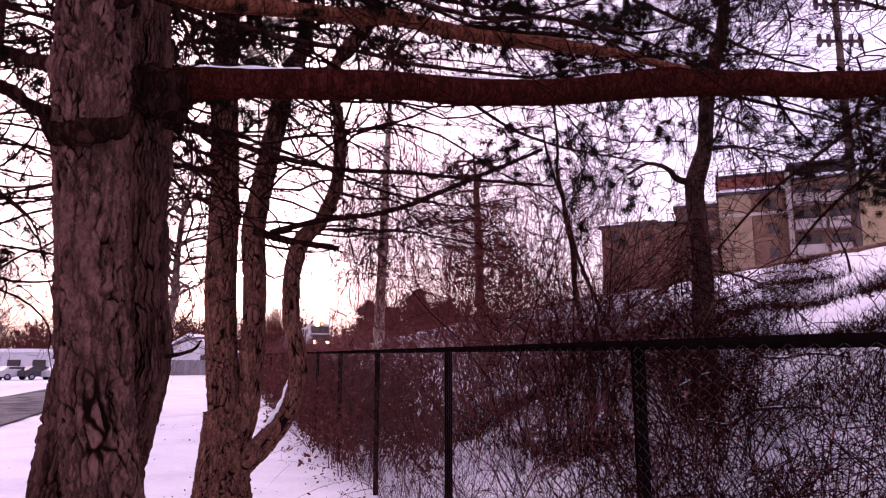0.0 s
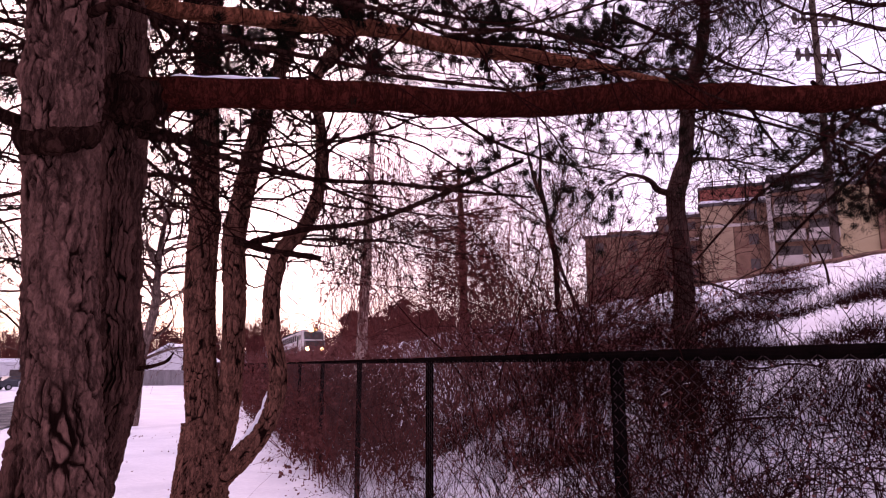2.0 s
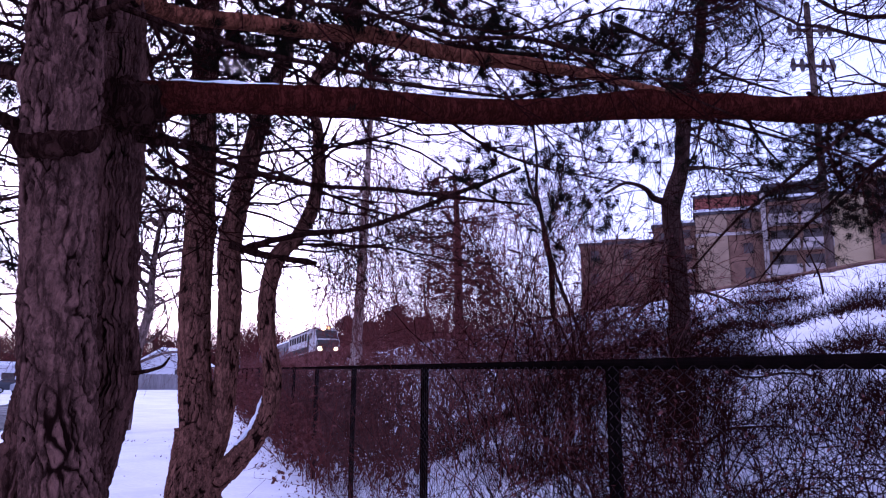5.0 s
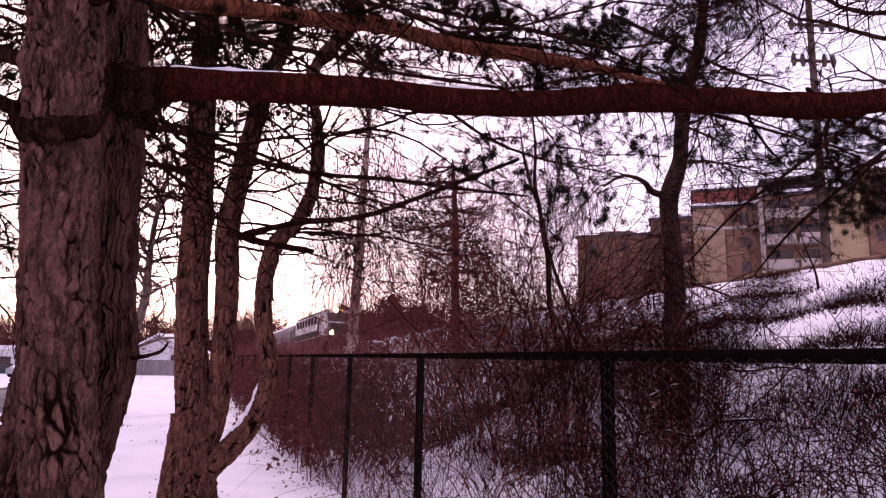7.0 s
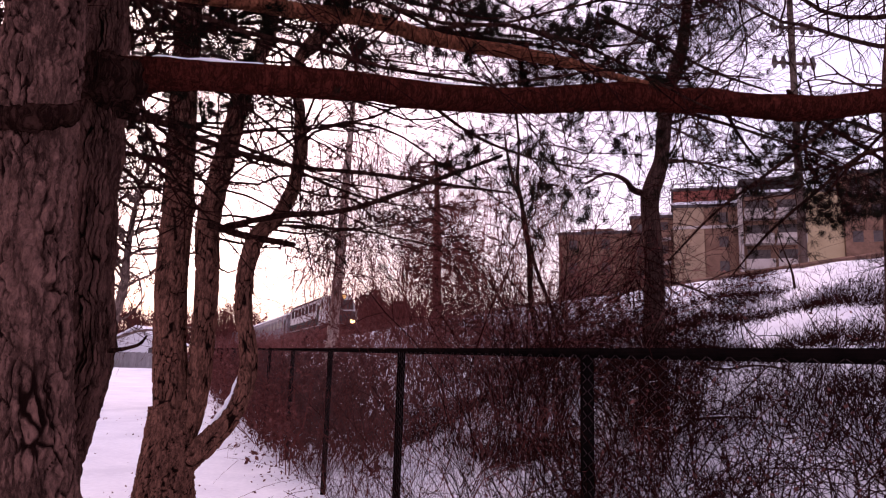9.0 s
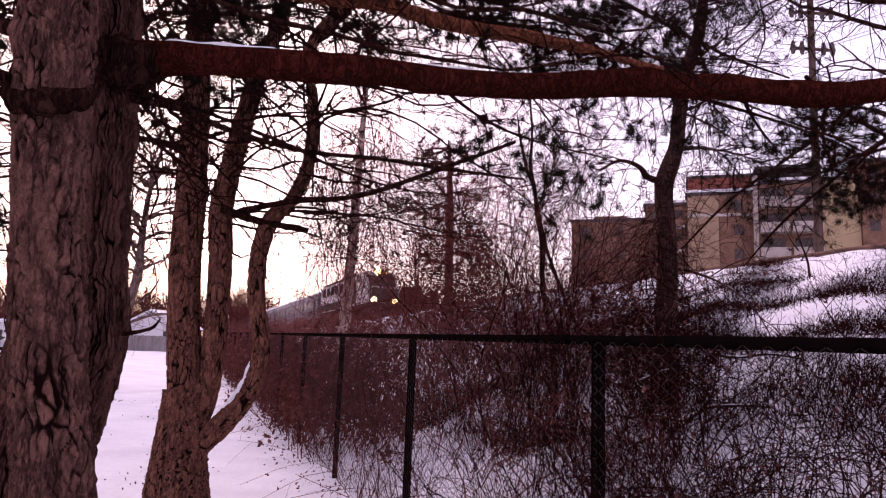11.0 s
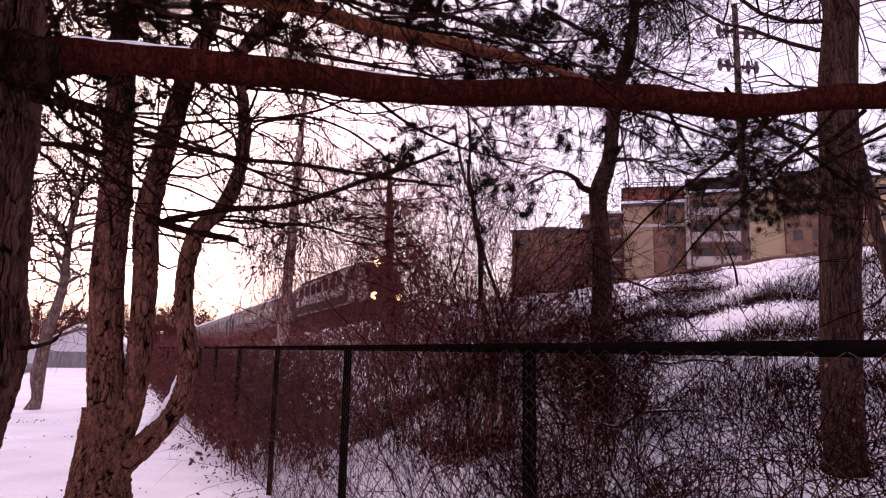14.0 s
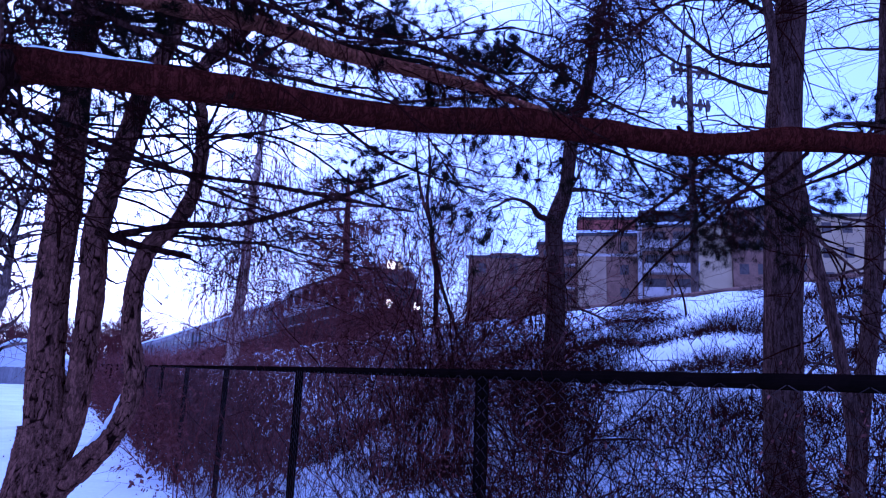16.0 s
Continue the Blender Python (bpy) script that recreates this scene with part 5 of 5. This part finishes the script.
def apartment_building():
    t = tagged(new("apartment_building"), "stepped brown-brick apartment building with balconies and tan walls", "building")
    z0 = 4.0
    block(t, -21.9, -13.1, 0.5, 14, z0, 18.4, BRICK, windows=((1.2, 2.4), (5.2, 6.4)))
    block(t, -13.05, -8.15, 1.2, 14, z0, 20.3, BRICK, windows=((0.6, 1.8),), balconies=((2.2, 4.6),))
    block(t, -8.1, -4.65, 0, 14, z0, 21.2, TAN)
    block(t, -4.6, -0.7, 0.25, 14, z0, 21.2, BRICK, windows=((1.5, 2.7),))
    block(t, -8.0, -0.9, 3.0, 10, 21.55, 24.0, BRICK_RED, windows=((1.0, 2.4), (4.6, 6.0)))
    block(t, -0.6, 6.0, -0.6, 16, z0, 22.1, BRICK, balconies=((0.2, 3.2), (3.5, 6.5)), band=False)
    block(t, -0.3, 5.8, 1.4, 12, 22.45, 24.4, UNDER, roof=ROOFING, windows=((0.6, 2.6),))
    block(t, 6.05, 9.7, -1.0, 16, z0, 22.2, YELLOW)
    block(t, 9.75, 18.4, -1.4, 16, z0, 24.0, BRICK, windows=((0.6, 1.8), (2.6, 3.8)), balconies=((4.4, 6.2), (6.5, 8.3)))
    block(t, 18.45, 26.0, -2.0, 16, z0, 23.0, YELLOW, windows=((0.8, 2.0), (3.0, 4.2), (5.4, 6.6)))
    part("roof_housing", boxed(-19.4, -15.2, 2.0, 8.0, 18.75, 19.4, 0.1), BRICK, t)
    part("roof_housing", boxed(-12.4, -9.6, 2.6, 8.0, 20.65, 21.3, 0.1), BRICK, t)
    for a, b, y, z in ((-8.2, -0.7, -0.06, 18.6), (9.75, 18.4, -1.46, 21.6)):
        part("string_course", boxed(a, b, y, y + 0.05, z, z + 0.35), CONCRETE, t, "pale concrete band")
    for a, b, y, z in ((-8.3, -0.6, -0.35, 21.56), (-0.7, 6.0, -0.95, 22.46), (-13.2, -8.2, 0.85, 20.66)):
        part("roof_snow", boxed(a, b, y, y + 2.2, z, z + 0.3, 0.08), SNOW_DRY, t, "band of snow along the roof edge")
    for i in range(9):
        x = -8.0 + i * 7.1 / 8
        part("railing_post", rod(bmesh.new(), (x, 2.7, 24.36), (x, 2.7, 24.91), 0.05, 6), UNDER, t)
    part("railing", rod(bmesh.new(), (-8.0, 2.7, 24.91), (-0.9, 2.7, 24.91), 0.06, 6), UNDER, t)
    part("pier", boxed(-1.0, -0.55, -1.6, -0.65, z0, 23.0), CONCRETE, t, "pale concrete pier")
    t.matrix_world = pose(40, 76, 0, 0, 0, -22)


apartment_building()


def white_house():
    t = tagged(new("house"), "white-sided house behind a board fence", "house")
    x, y, w, d = -26.6, 66.0, 4.8, 7.0
    z = float(land(x, y)) - 0.2
    bm = bmesh.new()
    prof = [(x, z), (x + w, z), (x + w, z + 2.3), (x + w / 2, z + 3.7), (x, z + 2.3)]
    a = [bm.verts.new((px_, y, pz)) for px_, pz in prof]
    b = [bm.verts.new((px_, y + d, pz)) for px_, pz in prof]
    bm.faces.new(a)
    bm.faces.new(b[::-1])
    for i in range(5):
        j = (i + 1) % 5
        bm.faces.new([a[i], b[i], b[j], a[j]])
    bmesh.ops.recalc_face_normals(bm, faces=bm.faces[:])
    part("wall", bm, SIDING, t)
    for sgn in (0, 1):
        bm = bmesh.new()
        xe = x - 0.3 if sgn == 0 else x + w + 0.3
        vs = [(xe, y - 0.3, z + 2.25), (x + w / 2, y - 0.3, z + 3.8), (x + w / 2, y + d + 0.3, z + 3.8), (xe, y + d + 0.3, z + 2.25)]
        lo_ = [bm.verts.new(v) for v in vs]
        hi_ = [bm.verts.new((v[0], v[1], v[2] + 0.15)) for v in vs]
        bm.faces.new(lo_)
        bm.faces.new(hi_[::-1])
        for i in range(4):
            j = (i + 1) % 4
            bm.faces.new([lo_[i], hi_[i], hi_[j], lo_[j]])
        bmesh.ops.recalc_face_normals(bm, faces=bm.faces[:])
        part("roof", bm, SNOW_DRY, t, "snow-covered roof slope")
    part("window", boxed(x + 3.6, x + 4.6, y - 0.05, y + 0.05, z + 0.9, z + 1.9), PANE, t)


def board_fence():
    t = tagged(new("board_fence"), "weathered grey board fence in front of the house", "fence")
    for i in range(44):
        x = -24.4 + i * 0.16
        y = 60.0
        z = float(land(x, y))
        part("board", boxed(x, x + 0.15, y + (0.02 if i % 2 else 0), y + 0.05 + (0.02 if i % 2 else 0), z - 0.1, z + 1.25 + 0.02 * (i % 3)), BOARD, t)


white_house()
board_fence()


def low_building():
    t = tagged(new("low_building"), "long low pale commercial building beyond the car park", "building")
    z = float(land(-62, 96)) - 0.1
    part("wall", boxed(-90, -46, 96, 110, z, z + 3.4), SIDING, t)
    part("roof", boxed(-90.5, -45.5, 95.4, 110.5, z + 3.4, z + 3.9, 0.05), SNOW_DRY, t, "snowy flat roof")
    for i in range(12):
        x = -88 + i * 3.5
        part("window", boxed(x, x + 1.8, 95.9, 96.05, z + 1.0, z + 2.4), PANE, t)
    l = part("wall_lamp", boxed(-52.2, -51.4, 95.6, 96.0, z + 2.6, z + 3.1, 0.05), CONCRETE, t)
    part("lens", boxed(-52.1, -51.5, 95.55, 95.6, z + 2.65, z + 3.05), LAMP_BLDG, l, "lit yellow lamp")


low_building()


def parked_car(x, y, yaw, color, label):
    t = tagged(new("car"), label, "car", group="cars in the car park")
    paint = material(label.split()[0] + "_car_paint", color, tuple(c * 0.8 for c in color), 2, 0.3, 0.02, 20, coat=0.6)
    bm = bmesh.new()
    prof = [(-2.15, 0.35), (2.15, 0.35), (2.2, 0.75), (1.9, 0.92), (1.0, 1.0), (0.35, 1.42), (-1.1, 1.46), (-1.85, 1.05), (-2.2, 0.95)]
    a = [bm.verts.new((px_, -0.86 + (0.14 if pz > 1.2 else 0), pz)) for px_, pz in prof]
    b = [bm.verts.new((px_, 0.86 - (0.14 if pz > 1.2 else 0), pz)) for px_, pz in prof]
    bm.faces.new(a)
    bm.faces.new(b[::-1])
    n = len(prof)
    for i in range(n):
        j = (i + 1) % n
        bm.faces.new([a[i], b[i], b[j], a[j]])
    bmesh.ops.recalc_face_normals(bm, faces=bm.faces[:])
    bmesh.ops.bevel(bm, geom=bm.edges[:], offset=0.06, segments=2, affect="EDGES")
    part("body", bm, paint, t)
    for sgn in (-1, 1):
        part("side_window", boxed(-1.2, 0.5, min(sgn * 0.76, sgn * 0.83), max(sgn * 0.76, sgn * 0.83), 1.02, 1.36, 0.02), PANE, t)
        for dx in (-1.35, 1.35):
            w = part("wheel", rod(bmesh.new(), (dx, sgn * 0.7, 0.32), (dx, sgn * 0.9, 0.32), 0.32, 18), TYRE, t)
            part("rim", rod(bmesh.new(), (dx, sgn * 0.9, 0.32), (dx, sgn * 0.915, 0.32), 0.2, 14), RIM, w)
    t.matrix_world = pose(x, y, float(land(x, y)), 0, 0, yaw)


for i, (c, lab) in enumerate((((0.10, 0.13, 0.35), "blue parked saloon car beside other cars"), ((0.4, 0.08, 0.09), "red parked car between two others"), ((0.55, 0.54, 0.56), "silver parked car on the snowy lot"), ((0.06, 0.06, 0.07), "black parked car on the snowy lot"), ((0.5, 0.5, 0.52), "grey parked car on the snowy lot"))):
    parked_car(-50.2 + i * 2.0, 73.5 + i * 1.0, 62, c, lab)


# ---- woods and trees in the distance ----
def roadside_tree(x, y, h, label, seed_n=26):
    z = float(land(x, y))
    rows = [(x, y, z - 0.2, 0.2), (x + 0.1, y, z + h * 0.25, 0.15), (x - 0.1, y + 0.1, z + h * 0.5, 0.1)]
    return bare_tree(rows, BARK_DUSK, label, z + h, (0.2, 0.1), seed_n, (h * 0.42, h * 0.2, h * 0.11, h * 0.06), (240, 800, 1600), 0.05, z + h * 0.16, 0.0, TWIG_PALE, up=(0.2, 1.0), K=40, sides=12)


bare_tree([(-8.745, 21.200, 0.251, 0.210), (-8.704, 21.200, 1.160, 0.190), (-8.577, 21.200, 2.337, 0.160), (-8.315, 21.200, 3.623, 0.130), (-8.292, 21.200, 4.938, 0.100), (-8.210, 21.200, 6.191, 0.070)], BARK_DUSK, "bare roadside tree with pale bark, leaning over the snow", 8.5, (0.3, 0.2), 44, (3.4, 1.5, 0.8, 0.45), (260, 900, 1800), 0.05, 1.3, 0.0, TWIG_PALE, up=(0.0, 0.9), K=40, sides=14)
roadside_tree(-28.9, 55.0, 12.0, "bare roadside tree with a spreading crown")
roadside_tree(-34.0, 52.0, 11.0, "bare roadside tree beyond the road")


def woods(name, label, n, xs, ys, h, mat, r=0.06):
    """A far leafless wood: stems with fanned twigs."""
    x, y = rng.uniform(*xs, n), rng.uniform(*ys, n)
    st = np.stack([x, y, land(x, y)], -1)
    P = grow(st, np.stack([rng.normal(0, 0.12, n), rng.normal(0, 0.12, n), np.ones(n)], -1), rng.uniform(0.55, 1.0, n) * h, 7, 0.1, 0)
    m = n * 14
    a, w = offshoots(P, m, 0.2, 1.0)
    w[:, 2] = np.abs(w[:, 2]) + 0.3
    Q = grow(a, w, rng.uniform(0.2, 0.45, m) * h * 0.6, 5, 0.25, 0)
    V, F = join([tubes(P, taper(P, np.full(n, r * 2), np.full(n, r * 0.5)), 4), tubes(Q, taper(Q, np.full(m, r * 0.7), np.full(m, r * 0.3)), 3)])
    ob = tagged(new(name, mesh_from(name, V, F, mat)), label, "woods", kind="stuff")
    k = rng.integers(0, m, m * 5)
    j = rng.integers(1, 5, m * 5)
    V, F = tufts(Q[k, j], unit(Q[k, j] - Q[k, j - 1]), 1, h * 0.11, r * 0.9, 1.1)
    tagged(child(new("twig_mass", mesh_from("twig_mass", V, F, mat)), ob), kind="stuff")


woods("far_woods", "far leafless wood on the skyline", 620, (-125, -28), (120, 145), 10.5, TWIG_RED, 0.07)
woods("bank_trees", "clump of leafless trees beyond the railway", 150, (-10.5, 5.0), (88, 98), 7.0, TWIG_RED, 0.06)
woods("railway_woods", "leafless trees beyond the railway", 150, (-50, -12), (122, 180), 9.5, TWIG_RED, 0.07)


GROVE = material("dusky_brown_foliage", (0.17, 0.092, 0.085), (0.08, 0.043, 0.04), 3, 0.8, 0.2, 20, per=0.45)


def grove_tree(x, y, top, w, label):
    """A dense round-headed tree: limbs that each carry a clump of fine twigs."""
    t = tagged(new("round_tree"), label, "tree", group="dense trees beyond the railway")
    z = float(land(x, y))
    h = top - z
    part("trunk", rod(bmesh.new(), (x, y, z - 0.2), (x, y, z + h * 0.75), 0.3, 10, 0.1), BARK_GREY, t)
    n = 22
    a, q = rng.uniform(0, 2 * np.pi, n), rng.uniform(0.1, 0.95, n)
    ends = np.stack([x + np.sin(a) * w * 0.36 * np.sqrt(1.05 - q), y + np.cos(a) * w * 0.36 * np.sqrt(1.05 - q), z + h * (0.1 + 0.82 * q)], -1)
    for e, k in zip(ends, q):
        part("limb", rod(bmesh.new(), (x, y, z + h * max(0.05, 0.8 * k - 0.1)), e, 0.08, 6, 0.03), BARK_GREY, t)
    m = 150
    at = (ends[:, None] + rng.normal(0, w * 0.085, (n, m, 3))).reshape(-1, 3)
    V, F = tufts(at, unit(rng.normal(0, 1, (n * m, 3)) + [0, 0, 0.4]), 9, 0.55, 0.05, 1.2)
    tagged(child(new("crown", mesh_from("crown", V, F, GROVE)), t), kind="stuff")


grove_tree(-12.4, 110, 12.2, 5.0, "dense dark round-headed tree beyond the railway")
grove_tree(-8.6, 112, 11.2, 5.5, "lower dense dark tree beyond the railway")
grove_tree(-4.6, 110, 14.2, 6.5, "taller dense dark tree beyond the railway")
grove_tree(0.5, 108, 11.5, 6.0, "dense dark tree beside the others beyond the railway")


def evergreen(x, y, h, w, label):
    t = tagged(new("evergreen_tree"), label, "tree")
    z = float(land(x, y))
    part("trunk", rod(bmesh.new(), (x, y, z - 0.2), (x, y, z + h * 0.9), 0.16, 10, 0.04), BARK_GREY, t)
    n = 1500
    q = rng.uniform(0, 1, n)
    a = rng.uniform(0, 2 * np.pi, n)
    rr = w * 0.5 * np.sqrt(rng.uniform(0, 1, n)) * np.clip(1.15 - q, 0.1, 0.8) * (1 + 0.35 * np.sin(a * 3 + q * 9))
    at = np.stack([x + rr * np.sin(a), y + rr * np.cos(a), z + h * (0.06 + 0.94 * q)], -1)
    V, F = tufts(at, np.stack([np.sin(a), np.cos(a), rng.uniform(-0.2, 0.6, n)], -1), 12, h * 0.09, h * 0.012, 1.2)
    tagged(child(new("crown", mesh_from("crown", V, F, SPRUCE)), t), kind="stuff")


evergreen(-60, 88, 4.2, 5.0, "round dark evergreen by the low building")


# ---- movement ----
def motions():
    times = (0.0, 3.5, 7.0, 9.0, 12.5, 14.0, 16.0)
    along = (0.0, 11.8, 24.2, 32.4, 47.6, 54.2, 63.2)
    heading = math.degrees(math.atan2(EY, EX))
    for ob, back in [(LOCO_T, -1.2)] + [(c, 17.0 + i * 26.2) for i, c in enumerate(COACHES)]:
        rows = []
        for t, k in zip(times, along):
            kk = k - back
            x, y, z = TX + EX * kk, TY + EY * kk, float(rail_z(kk))
            rows.append((t, pose(x, y, z, 0, -1.7, heading)))
        walk(ob, rows)


motions()
